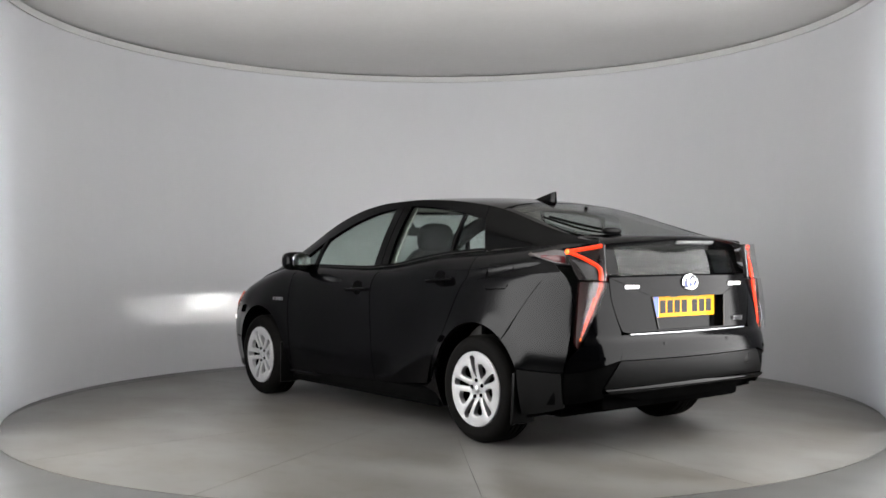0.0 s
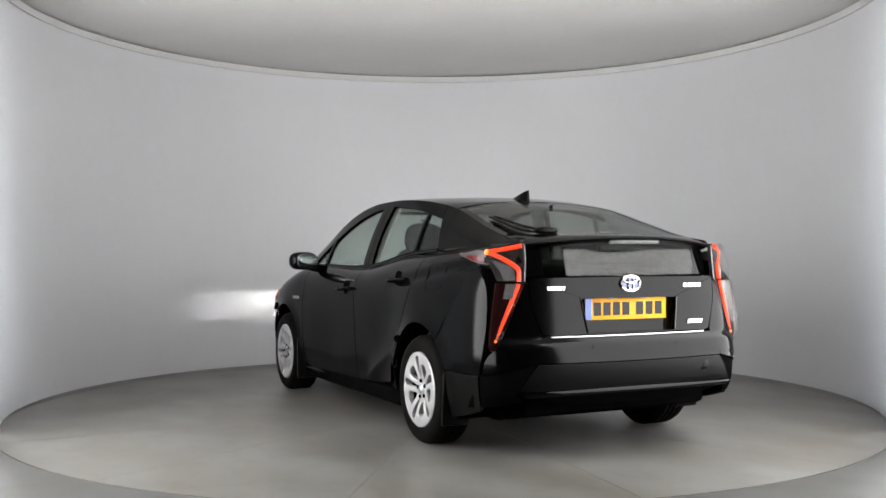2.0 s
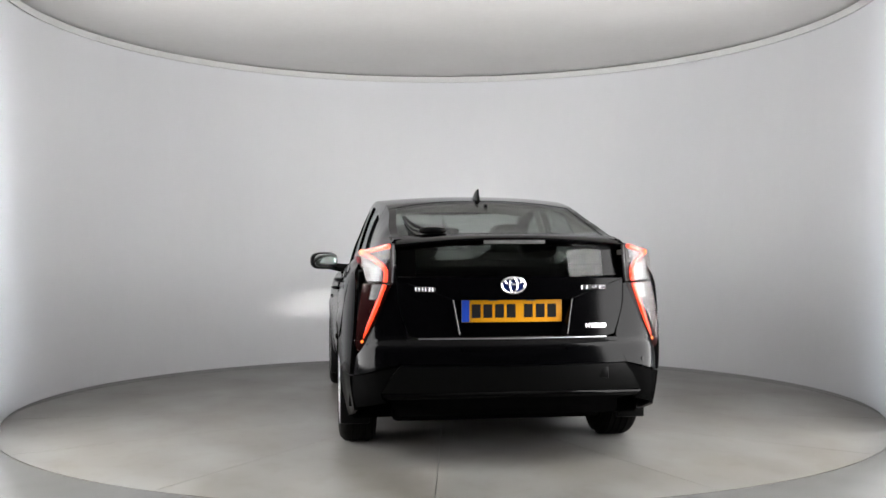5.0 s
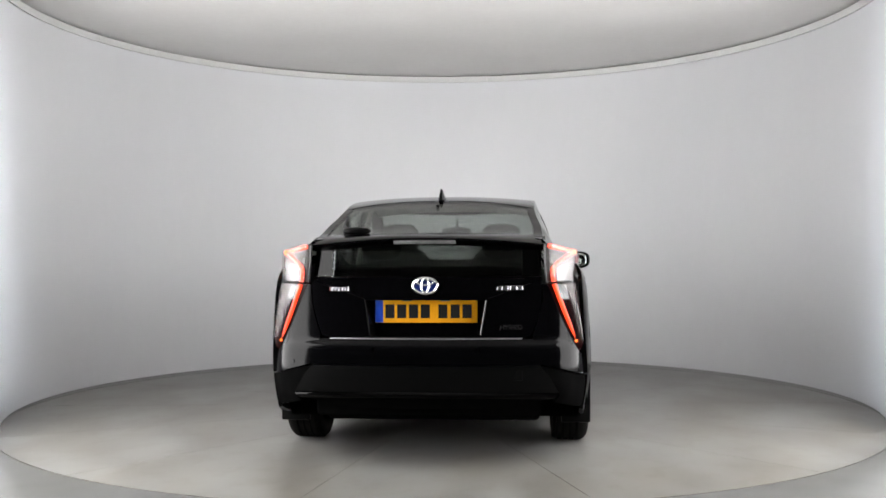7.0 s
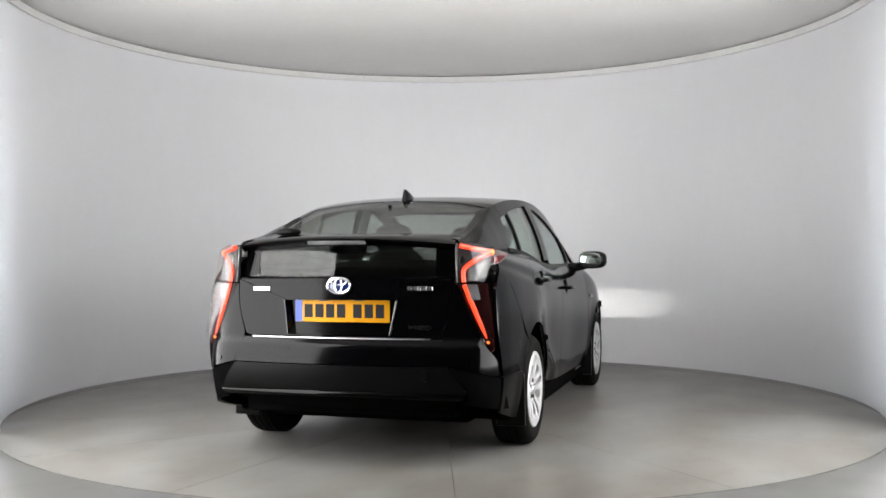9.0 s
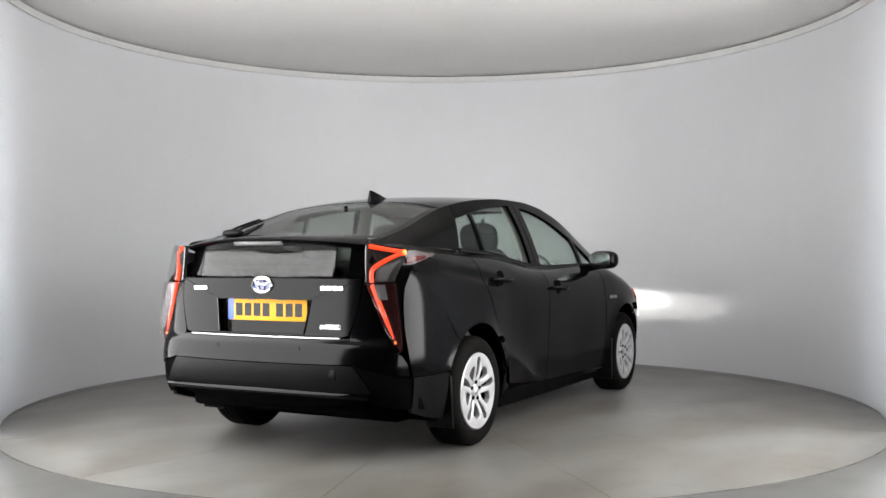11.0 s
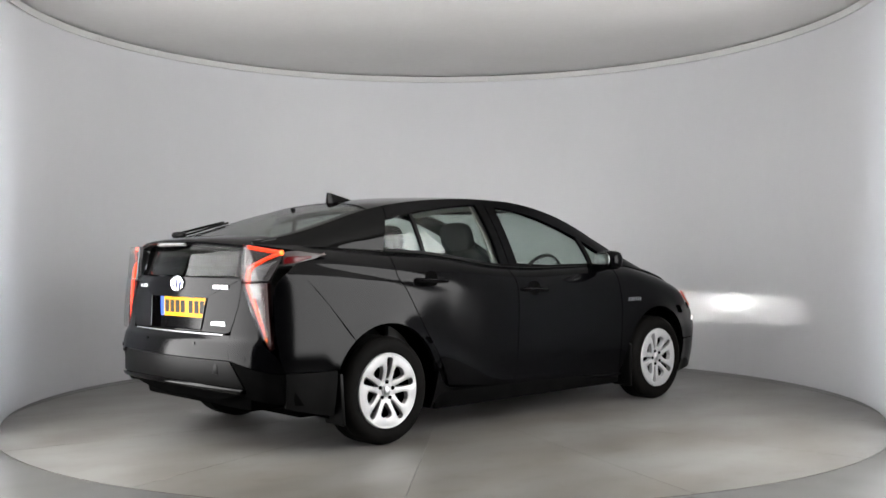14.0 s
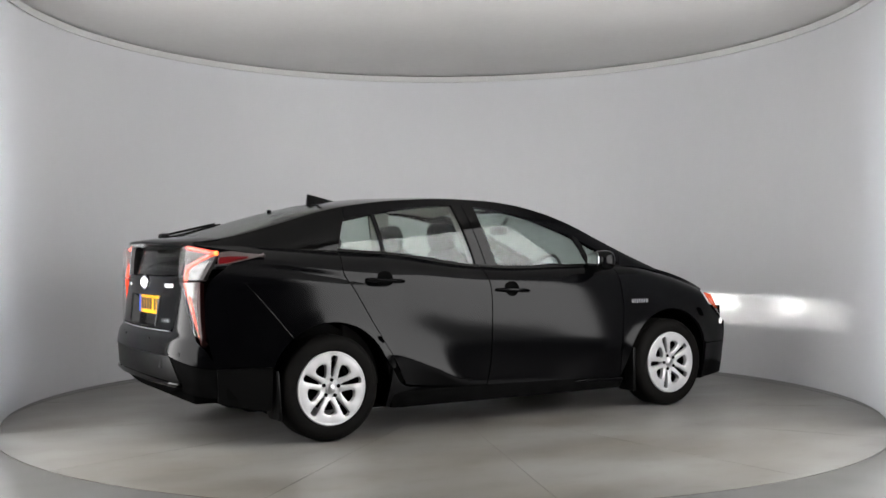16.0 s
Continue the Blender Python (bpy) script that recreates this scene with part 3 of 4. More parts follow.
    strip(([(0.698, belt_z(0.7)), (0.663, 1.10), (0.595, 1.236)], [(0.737, belt_z(0.737)), (0.702, 1.10), (0.643, 1.216)], [(0.698, belt_z(0.7)), (0.737, belt_z(0.737))], [(0.595, 1.236), (0.643, 1.216)]), s, fd, "window_bar", BLACK_TRIM, 0.002, 2, 12)
    # belt moulding, dark band under the panes
    for nm, x0, x1, host in (("belt_moulding", -1.225, -0.230, rd), ("belt_moulding", -0.222, 0.99, fd)):
        g = coons([(x0, belt_z(x0) - 0.004), (x0, belt_z(x0) + 0.014)], [(x1, belt_z(x1) - 0.004), (x1, belt_z(x1) + 0.014)], along(belt_z, x0, x1, 12, -0.004), along(belt_z, x0, x1, 12, 0.014), 40, 3)
        part(nm, mirrored(sheet(g, lambda x, z: (x, side_y(x, z) + 0.005, z), 0.02, True), s), BLACK_TRIM, host)
    # roof frame over the windows, windscreen pillar and rear pillar
    g = coons([(-1.150, win_top(-1.15)), (-1.140, rail_z(-1.14))], [(0.985, 1.040), (1.02, rail_z(1.02))], along(win_top, -1.150, 0.985, 24), along(rail_z, -1.140, 1.02, 24), 72, 4)
    part("roof_side_frame", mirrored(sheet(g, on_side, 0.03, True), s), PAINT, car)
    g = coons([(-2.10, belt_z(-2.10)), (-2.10, rail_z(-2.10) + 0.002)], [(-1.228, 1.128), (-1.190, 1.24), (-1.158, 1.322), (-1.146, rail_z(-1.146))], along(belt_z, -2.10, -1.228), along(rail_z, -2.10, -1.146, 14), 40, 12)
    part("rear_pillar", mirrored(sheet(g, on_side, 0.03, True), s), GLOSS_TRIM, car, "gloss black rear pillar panel")
    g = coons([(0.99, belt_z(0.99)), (1.02, rail_z(1.02))], [(1.36, belt_z(1.36)), (1.36, rail_z(1.36) + 0.004)], along(belt_z, 0.99, 1.36), along(rail_z, 1.02, 1.36), 16, 5)
    part("windscreen_pillar_foot", mirrored(sheet(g, on_side, 0.03, True), s), PAINT, car)
    # door mirror
    dm = part("door_mirror", mirrored(move(blob((0, 0, 0), (0.066, 0.108, 0.068), 3.0), pose(0.655, 0.940, 1.060, 0, 0, 12)), s), PAINT, car)
    part("mirror_glass", mirrored(move(blob((0, 0, 0), (0.006, 0.090, 0.054), 3.4), pose(0.588, 0.925, 1.060, 0, 2, 16)), s), MIRROR, dm, "silvered mirror glass")
    part("mirror_arm", mirrored(tube([(0.68, 0.74, 1.0), (0.68, 0.82, 1.006), (0.675, 0.90, 1.025)], 0.034, 10), s), GLOSS_TRIM, dm)


for s in (1, -1):
    body_side(s)

# roof, glass and bonnet
def cross(xc, bow, half, n=12):
    return [(xc + bow * ((2 * k / n - 1) ** 2), half * (2 * k / n - 1)) for k in range(n + 1)]


def rails(x0, x1, k, sgn, n=12):
    return [(x0 + (x1 - x0) * i / n, sgn * rail_y(x0 + (x1 - x0) * i / n) * k) for i in range(n + 1)]


def top_sheet(name, xa, bowa, xb, bowb, k, material, nu, nv, thick, drop=0.0, label=""):
    """A plate of the top surface between two bowed cross lines, out to k times the roof rail."""
    ya, yb = rail_y(xa + bowa) * k, rail_y(xb + bowb) * k
    left, right = rails(xa + bowa, xb + bowb, k, -1), rails(xa + bowa, xb + bowb, k, 1)
    g = coons(left, right, cross(xa, bowa, ya), cross(xb, bowb, yb), nu, nv)
    return part(name, sheet(g, lambda x, y: (x, y, top_z(x, y) - drop), thick, True), material, car, label)


top_sheet("roof", -1.165, -0.10, 0.40, -0.22, 1.0, PAINT, 36, 44, 0.02)
rear_window = top_sheet("rear_window", -2.02, 0.06, -1.175, -0.10, 0.93, REAR_GLASS, 32, 32, 0.005, 0.002, "dark tinted rear window glass")
top_sheet("windscreen", 0.41, -0.22, 1.42, -0.16, 0.94, GLASS, 32, 32, 0.005, 0.002, "tinted windscreen glass")
for s in (1, -1):
    for nm, xa, xb in (("rear_window_edge", -2.06, -1.275), ("windscreen_pillar", 0.18, 1.30)):
        k0 = 0.928 if xa < 0 else 0.938
        n = 12
        xs = [xa + (xb - xa) * i / n for i in range(n + 1)]
        g = coons([(xs[0], rail_y(xs[0]) * k0), (xs[0], rail_y(xs[0]))], [(xs[-1], rail_y(xs[-1]) * k0), (xs[-1], rail_y(xs[-1]))], [(x, rail_y(x) * k0) for x in xs], [(x, rail_y(x)) for x in xs], 30, 3)
        part(nm, mirrored(sheet(g, on_top, 0.012), s), PAINT if xa > 0 else GLOSS_TRIM, car)
part("bonnet", sheet(coons([(1.28, -0.68), (1.65, -0.69), (1.98, -0.56)], [(1.28, 0.68), (1.65, 0.69), (1.98, 0.56)], [(1.28, -0.68), (1.40, -0.35), (1.44, 0), (1.40, 0.35), (1.28, 0.68)], [(1.98, -0.56), (2.12, -0.3), (2.17, 0), (2.12, 0.3), (1.98, 0.56)], 30, 24), on_top, 0.02, True), PAINT, car)

# tail: spoiler, upper pane, tailgate, bumper
def lip(y):
    return -2.272 + 0.40 * y * y


ys = [-0.625 + 1.25 * i / 30 for i in range(31)]
bm = bmesh.new()
rows = []
for y in ys:
    x0 = -2.02 + 0.06 * (y / 0.58) ** 2
    xe = lip(y)
    zt = 1.187 - 0.034 * (abs(y) / 0.62) ** 2
    rows.append([bm.verts.new(p) for p in ((x0, y, top_z(x0, y) + 0.002), ((x0 + xe) / 2, y, (top_z(x0, y) + zt) / 2 + 0.006), (xe + 0.008, y, zt + 0.004), (xe, y, zt - 0.002), (xe + 0.006, y, zt - 0.012), (xe + 0.06, y, zt - 0.030), (x0 + 0.03, y, zt - 0.036))])
for a, b in zip(rows, rows[1:]):
    for k in range(7):
        bm.faces.new((a[k], a[(k + 1) % 7], b[(k + 1) % 7], b[k]))
bm.faces.new(rows[0])
bm.faces.new(rows[-1])
spoiler = part("spoiler", recalc(bm), PAINT, car, angle=50)
g = coons([(-0.16, 1.157), (-0.16, 1.170)], [(0.16, 1.157), (0.16, 1.170)], [(-0.16, 1.157), (0.16, 1.157)], [(-0.16, 1.170), (0.16, 1.170)], 12, 2)
brake = part("brake_lamp", sheet(g, lambda y, z: (lip(y) + 0.008 + (1.17 - z) * 1.2, y, z + 0.003), 0.008), LENS_WHITE, spoiler, "unlit high brake lamp", angle=50)
for i in range(9):
    y = -0.096 + 0.024 * i
    part("lamp_cell", soft_box((lip(y) + 0.005, y - 0.009, 1.160), (lip(y) + 0.02, y + 0.009, 1.171), 0.002, 1), LENS_WHITE, brake)


def upper(y, z):
    return (-2.158 - 0.24 * (1.13 - z) + 0.23 * y * y, y, z)


tg = coons([(-0.600, 0.985), (-0.595, 1.145)], [(0.600, 0.985), (0.595, 1.145)], [(-0.600, 0.985), (0, 0.985), (0.600, 0.985)], [(-0.595, 1.145), (0, 1.162), (0.595, 1.145)], 30, 8)
lower_pane = part("lower_rear_pane", sheet(tg, upper, 0.005, True), LOWER_GLASS, car, "dark tinted lower rear glass below the spoiler")
for s in (1, -1):
    g = coons([(0.50, 0.985), (0.50, 1.155)], [(0.602, 0.985), (0.597, 1.145)], [(0.50, 0.985), (0.602, 0.985)], [(0.50, 1.155), (0.597, 1.145)], 4, 6)
    part("pane_border", mirrored(sheet(g, lambda y, z: (upper(y, z)[0] + 0.008, y, z), 0.008), s), GLOSS_TRIM, lower_pane)
g = coons([(-0.605, 0.968), (-0.605, 0.99)], [(0.605, 0.968), (0.605, 0.99)], [(-0.605, 0.968), (0.605, 0.968)], [(-0.605, 0.99), (0.605, 0.99)], 30, 3)
part("ledge", sheet(g, lambda y, z: (tail(y, z) + (z - 0.968) * 1.3, y, z - (z - .968) * 0.4), 0.02, True), PAINT, car)
# tailgate round the plate recess
part("tailgate_top", sheet(coons([(-0.318, 0.868), (-0.60, 0.900), (-0.602, 0.972)][::2], [(0.318, 0.868), (0.602, 0.972)], [(-0.318, 0.868), (0, 0.868), (0.318, 0.868)], [(-0.602, 0.972), (0, 0.977), (0.602, 0.972)], 30, 10), on_tail, 0.02, True), PAINT, car)
for s in (1, -1):
    g = coons([(0.285, 0.676), (0.300, 0.77), (0.322, 0.868)], [(0.545, 0.682), (0.575, 0.76), (0.600, 0.86), (0.604, 0.969)], [(0.285, 0.676), (0.42, 0.674), (0.50, 0.672), (0.545, 0.682)], [(0.322, 0.868), (0.604, 0.969)], 20, 20)
    part("tailgate_side", mirrored(sheet(g, on_tail, 0.02, True), s), PAINT, car)
    g = coons([(0, 0.676), (0, 0.868)], [(1, 0.676), (1, 0.868)], [(0, 0.676), (1, 0.676)], [(0, 0.868), (1, 0.868)], 3, 6)

    def wall_of_recess(u, z):
        y = 0.283 + (0.320 - 0.283) * (z - 0.676) / 0.192
        y2 = y - 0.022 * u
        return (tail(y, z) + 0.048 * u, y2, z)
    part("recess_side", mirrored(sheet(g, wall_of_recess, 0.006), s), GLOSS_TRIM, car)
    # thin rod added to draw the paint's highlight along the recess edge
    bm = tube([(tail(0.316, 0.862) - 0.003, 0.316, 0.862), (tail(0.286, 0.684) - 0.003, 0.286, 0.684)], 0.004, 8, False, 6)
    part("recess_edge", mirrored(bm, s), EDGE_SHINE, car)
rb = part("recess_back", sheet(coons([(-0.270, 0.676), (-0.305, 0.868)], [(0.270, 0.676), (0.305, 0.868)], [(-0.270, 0.676), (0.270, 0.676)], [(-0.305, 0.868), (0.305, 0.868)], 12, 8), lambda y, z: (tail(0.29, z) + 0.046, y, z), 0.01, True), PAINT, car)
g = coons([(0, -0.318), (0, 0.318)], [(1, -0.300), (1, 0.300)], [(0, -0.318), (1, -0.300)], [(0, 0.318), (1, 0.300)], 3, 10)
part("recess_top", sheet(g, lambda u, y: (tail(y, 0.868) + 0.075 * u, y, 0.868 - 0.002 * u), 0.006), GLOSS_TRIM, car)
part("recess_floor", sheet(g, lambda u, y: (tail(y, 0.672) + 0.075 * u, y * 0.9, 0.674), 0.006, True), GLOSS_TRIM, car)
for y in (-0.10, 0.10):
    part("plate_lamp", soft_box((-2.185, y - 0.025, 0.856), (-2.155, y + 0.025, 0.866), 0.002), LENS_WHITE, car)
# number plate: characters as plain bars
PX = -2.176
plate = part("number_plate", soft_box((PX, -0.268, 0.744), (PX + 0.006, 0.268, 0.862), 0.002), YELLOW, car, "yellow number plate with dark bars")
part("plate_band", soft_box((PX - 0.0016, 0.226, 0.746), (PX + 0.001, 0.267, 0.860), 0.0005, 1), BLUE, plate, "blue end band")
for i, y in enumerate((0.190, 0.128, 0.066, 0.004, -0.088, -0.152, -0.214)):
    part("bar", soft_box((PX - 0.0016, y - 0.024, 0.767), (PX + 0.001, y + 0.024, 0.839), 0.0005, 1), INK, plate)
# badges on the tailgate: plain shapes


def oval(cy, cz, ry, rz, r, out=0.006):
    return tube([(tail(cy, cz) - out, cy + ry * math.cos(a), cz + rz * math.sin(a)) for a in [2 * math.pi * k / 24 for k in range(25)]], r, 6, False, 40)


eb = part("badge", recalc(blob((tail(0, 0.938) - 0.001, 0, 0.938), (0.006, 0.064, 0.042), 2.0)), BADGE_BLUE, car, "oval badge with chrome rings on dark blue")
part("badge_ring", oval(0, 0.938, 0.063, 0.041, 0.0065, 0.006), CHROME, eb)
part("badge_ring", oval(0, 0.938, 0.020, 0.036, 0.0055, 0.009), CHROME, eb)
part("badge_ring", oval(0, 0.958, 0.044, 0.017, 0.0055, 0.009), CHROME, eb)


def bars(name, y0, widths, z0, z1, gap, label, material=CHROME):
    y, host = y0, None
    for w in widths:
        bm = soft_box((tail(y - w / 2, z0) - 0.005, y - w, z0), (tail(y - w / 2, z0) + 0.01, y, z1), 0.0015, 1)
        ob = part(name, bm, material, car, label if host is None else "")
        host = ob
        y -= w + gap


bars("badge_bar", 0.508, (0.013, 0.016, 0.013, 0.016, 0.013, 0.015), 0.909, 0.930, 0.003, "chrome badge bars")
bars("badge_bar", -0.372, (0.026, 0.026, 0.008, 0.026, 0.026), 0.914, 0.936, 0.005, "chrome badge bars")
txt = bpy.data.curves.new("hybrid_letters", "FONT")
txt.body, txt.size, txt.extrude, txt.align_x = "HYBRID", 0.034, 0.002, "LEFT"
tob = new("hybrid_letters", txt)
tob.parent = car
tob.matrix_basis = Matrix.Translation((tail(-0.385, 0.72) - 0.006, -0.385, 0.712)) @ Matrix(((0, 0, -1), (-1, 0, 0), (0, 1, 0))).to_4x4() @ Matrix.Rotation(radians(8.5), 4, "Y")
txt.materials.append(CHROME)
tagged(tob, "small chrome letters on the tailgate")
# chrome strip under the tailgate
g = coons([(-0.50, 0.6630), (-0.50, 0.668)], [(0.50, 0.6630), (0.50, 0.668)], [(-0.50, 0.6630), (0.50, 0.6630)], [(-0.50, 0.668), (0.50, 0.668)], 30, 2)
part("chrome_strip", sheet(g, lambda y, z: (tail(y, z) - 0.006, y, z), 0.02, True), SATIN, car, "thin chrome strip", angle=60)
# bumper
g = coons([(-0.60, 0.534), (-0.555, 0.663)], [(0.60, 0.534), (0.555, 0.663)], [(-0.60, 0.534), (0, 0.532), (0.60, 0.534)], [(-0.555, 0.663), (0, 0.659), (0.555, 0.663)], 36, 12)
bumper = part("rear_bumper", sheet(g, on_tail, 0.03, True), PAINT, car)
for s in (1, -1):
    left = [(0.603, 0.534), (0.558, 0.664), (0.578, 0.75), (0.604, 0.85), (0.61, 0.945)]
    right = [(0.835, 0.468), (0.815, 0.56), (0.770, 0.635), (0.700, 0.78), (0.632, 0.945)]
    part("bumper_corner", mirrored(sheet(coons(left, right, [(0.603, 0.534), (0.72, 0.505), (0.80, 0.476), (0.835, 0.468)], [(0.61, 0.945), (0.66, 0.945)], 18, 30), on_tail, 0.03, True), s), PAINT, car)
    part("parking_sensor", mirrored(lathe([(0.0, -0.002), (0.011, -0.002), (0.011, 0.002), (0.0, 0.002)], 16), 1), PAINT, car).matrix_basis = Matrix.Translation((tail(0.272, 0.609) - 0.001, s * 0.272, 0.609)) @ Matrix.Rotation(radians(90), 4, "Z")
    part("parking_sensor", lathe([(0.0, -0.002), (0.011, -0.002), (0.011, 0.002), (0.0, 0.002)], 16), PAINT, car).matrix_basis = Matrix.Translation((tail(0.70, 0.545) - 0.001, s * 0.70, 0.545)) @ Matrix.Rotation(radians(90 - s * 30), 4, "Z")
    # dark slanting end of the lower bumper
    left = [(0.66, 0.335), (0.69, 0.38), (0.64, 0.47), (0.60, 0.528)]
    right = [(0.845, 0.285), (0.845, 0.34), (0.838, 0.40), (0.833, 0.462)]
    part("bumper_blade", mirrored(sheet(coons(left, right, [(0.66, 0.335), (0.845, 0.285)], [(0.60, 0.528), (0.72, 0.498), (0.80, 0.470), (0.833, 0.462)], 14, 16), lambda y, z: (tail(y, z) + 0.012, y, z), 0.03, True), s), UNDER, car)
g = coons([(-0.69, 0.385), (-0.64, 0.47), (-0.595, 0.528)], [(0.69, 0.385), (0.64, 0.47), (0.595, 0.528)], [(-0.69, 0.385), (0, 0.395), (0.69, 0.385)], [(-0.595, 0.528), (0, 0.526), (0.595, 0.528)], 36, 10)
part("bumper_lower", sheet(g, lambda y, z: (tail(y, z) + 0.004, y, z), 0.03, True), BLACK_TRIM, car, "matt black lower bumper")
g = coons([(-0.66, 0.355), (-0.69, 0.382)], [(0.66, 0.355), (0.69, 0.382)], [(-0.66, 0.355), (0, 0.365), (0.66, 0.355)], [(-0.69, 0.382), (0, 0.392), (0.69, 0.382)], 36, 4)
part("bumper_lip", sheet(g, lambda y, z: (tail(y, z) - 0.014 * math.sin(math.pi * (z - 0.350) / 0.04), y, z), 0.03, True), GLOSS_TRIM, car)
g = coons([(-0.40, 0.300), (-0.66, 0.352)], [(0.40, 0.300), (0.66, 0.352)], [(-0.40, 0.300), (0, 0.295), (0.40, 0.300)], [(-0.66, 0.352), (0, 0.362), (0.66, 0.352)], 30, 6)
part("diffuser_panel", sheet(g, lambda y, z: (tail(y, z) + 0.03, y, z), 0.03, True), UNDER, car)
part("tow_cover", soft_box((tail(-0.47, 0.48) + 0.003, -0.50, 0.452), (tail(-0.47, 0.48) + 0.02, -0.445, 0.508), 0.004), BLACK_TRIM, car)

# tail lamps
def ribbon(a, b, n, m=6, thick=0.012, flip=False, bulge=0.006, sink=0.0):
    """A lens between two lines of points in space."""
    A, B = spread(a, n, True), spread(b, n, True)
    g = np.empty((n + 1, m + 1, 2))
    for i in range(n + 1):
        for j in range(m + 1):
            g[i, j] = (i, j)

    def place(i, j):
        v = j / m
        p = A[int(i)] * (1 - v) + B[int(i)] * v
        k = math.sin(math.pi * v) * bulge - sink
        return (p[0] - k, p[1] + 0.7 * k, p[2])
    return sheet(g, place, thick, flip)


def tail_lamp(s):
    top_in = [(-2.128, 0.618, 1.156), (-2.136, 0.622, 1.07), (-2.142, 0.628, 0.955)]
    top_out = [(-2.000, 0.770, 1.112), (-2.035, 0.765, 1.04), (-2.075, 0.750, 0.955)]
    lamp = part("tail_lamp", mirrored(ribbon(top_in, top_out, 14, 8, 0.03, False, 0.004, 0.012), s), LENS_GREY, car, "tail lamp with a lit red light guide")
    wing_lo = [(-2.010, 0.772, 1.045), (-1.95, 0.795, 1.052), (-1.86, 0.805, 1.072), (-1.738, 0.802, 1.100)]
    wing_hi = [(-2.000, 0.775, 1.116), (-1.93, 0.786, 1.124), (-1.85, 0.797, 1.114), (-1.734, 0.802, 1.104)]
    part("lamp_wing", mirrored(ribbon(wing_lo, wing_hi, 16, 5, 0.02, True, 0.004), s), LENS_SMOKE, lamp)
    part("lamp_wing_red", mirrored(ribbon([(-2.005, 0.784, 1.052), (-1.95, 0.803, 1.060), (-1.84, 0.809, 1.084)], [(-2.0, 0.784, 1.088), (-1.95, 0.800, 1.094), (-1.84, 0.808, 1.094)], 10, 4, 0.01, True, 0.004), s), LENS_RED, lamp)
    low_in = [(-2.140, 0.630, 0.947), (-2.118, 0.695, 0.80), (-2.092, 0.768, 0.648), (-2.075, 0.795, 0.60)]
    low_out = [(-2.093, 0.772, 0.947), (-2.098, 0.797, 0.80), (-2.096, 0.812, 0.68), (-2.09, 0.812, 0.60)]
    part("lamp_lower", mirrored(ribbon(low_in, low_out, 20, 6, 0.03, False, 0.004, 0.008), s), LENS_TINT, lamp)
    part("lamp_reversing", mirrored(ribbon([(-2.140, 0.655, 0.943), (-2.132, 0.69, 0.865)], [(-2.093, 0.738, 0.943), (-2.083, 0.763, 0.865)], 6, 5, 0.02, bulge=0.004, sink=-0.006), s), LENS_WHITE, lamp)
    part("lamp_pale_section", mirrored(ribbon([(-2.120, 0.672, 1.030), (-2.138, 0.672, 0.962)], [(-2.030, 0.762, 1.070), (-2.095, 0.718, 0.962)], 6, 4, 0.012, bulge=0.004, sink=-0.002), s), LENS_WHITE, lamp)
    for k in range(3):
        part("lamp_fin", mirrored(tube([(-2.128 + 0.022 * k, 0.648 + 0.022 * k, 1.120 - 0.004 * k), (-2.128 + 0.022 * k, 0.652 + 0.022 * k, 1.062 + 0.012 * k)], 0.0035, 6, False), s), LENS_TINT, lamp)
    part("lamp_inner_edge", mirrored(tube([(-2.136, 0.620, 1.150), (-2.144, 0.622, 1.06), (-2.150, 0.630, 0.955)], 0.005, 8), s), LENS_WHITE, lamp)
    part("lamp_inner_dark", mirrored(ribbon([(-2.139, 0.633, 1.125), (-2.146, 0.634, 1.055)], [(-2.055, 0.722, 1.103), (-2.128, 0.66, 1.048)], 6, 4, 0.01, bulge=0.006, sink=0.008), s), LENS_DARK, lamp)
    def guide(pts):
        part("light_guide", mirrored(tube([(x + 0.002, y, z) for x, y, z in pts], 0.0112, 10, True), s), LED, lamp, "lit red light guide")
    guide([(-2.146, 0.641, 1.144), (-2.085, 0.705, 1.128), (-2.018, 0.775, 1.112)])
    guide([(-2.018, 0.775, 1.112), (-2.085, 0.719, 1.076), (-2.138, 0.671, 1.035), (-2.153, 0.660, 1.005), (-2.158, 0.665, 0.957)])
    guide([(-2.16, 0.667, 0.944), (-2.138, 0.722, 0.8), (-2.11, 0.781, 0.655)])
    # clear covers over the lit parts
    part("lamp_cover", mirrored(ribbon(top_in, [(x - 0.006, y - 0.022, z) for x, y, z in top_out], 14, 8, 0.030, False, 0.006, -0.028), s), CLEAR, lamp, "clear outer lens")
    part("lamp_cover", mirrored(ribbon(low_in[:3], [(-2.098, 0.744, 0.947), (-2.106, 0.768, 0.80), (-2.100, 0.790, 0.655)], 20, 6, 0.026, False, 0.006, -0.024), s), CLEAR, lamp, "clear outer lens")
    for p in ((-2.020, 0.777, 1.112), (-2.110, 0.783, 0.650)):
        part("light_end", mirrored(blob((p[0] + 0.002, p[1], p[2]), (0.013, 0.013, 0.015), 2.0, 12, 8), s), LED_HOT, lamp)


for s in (1, -1):
    tail_lamp(s)

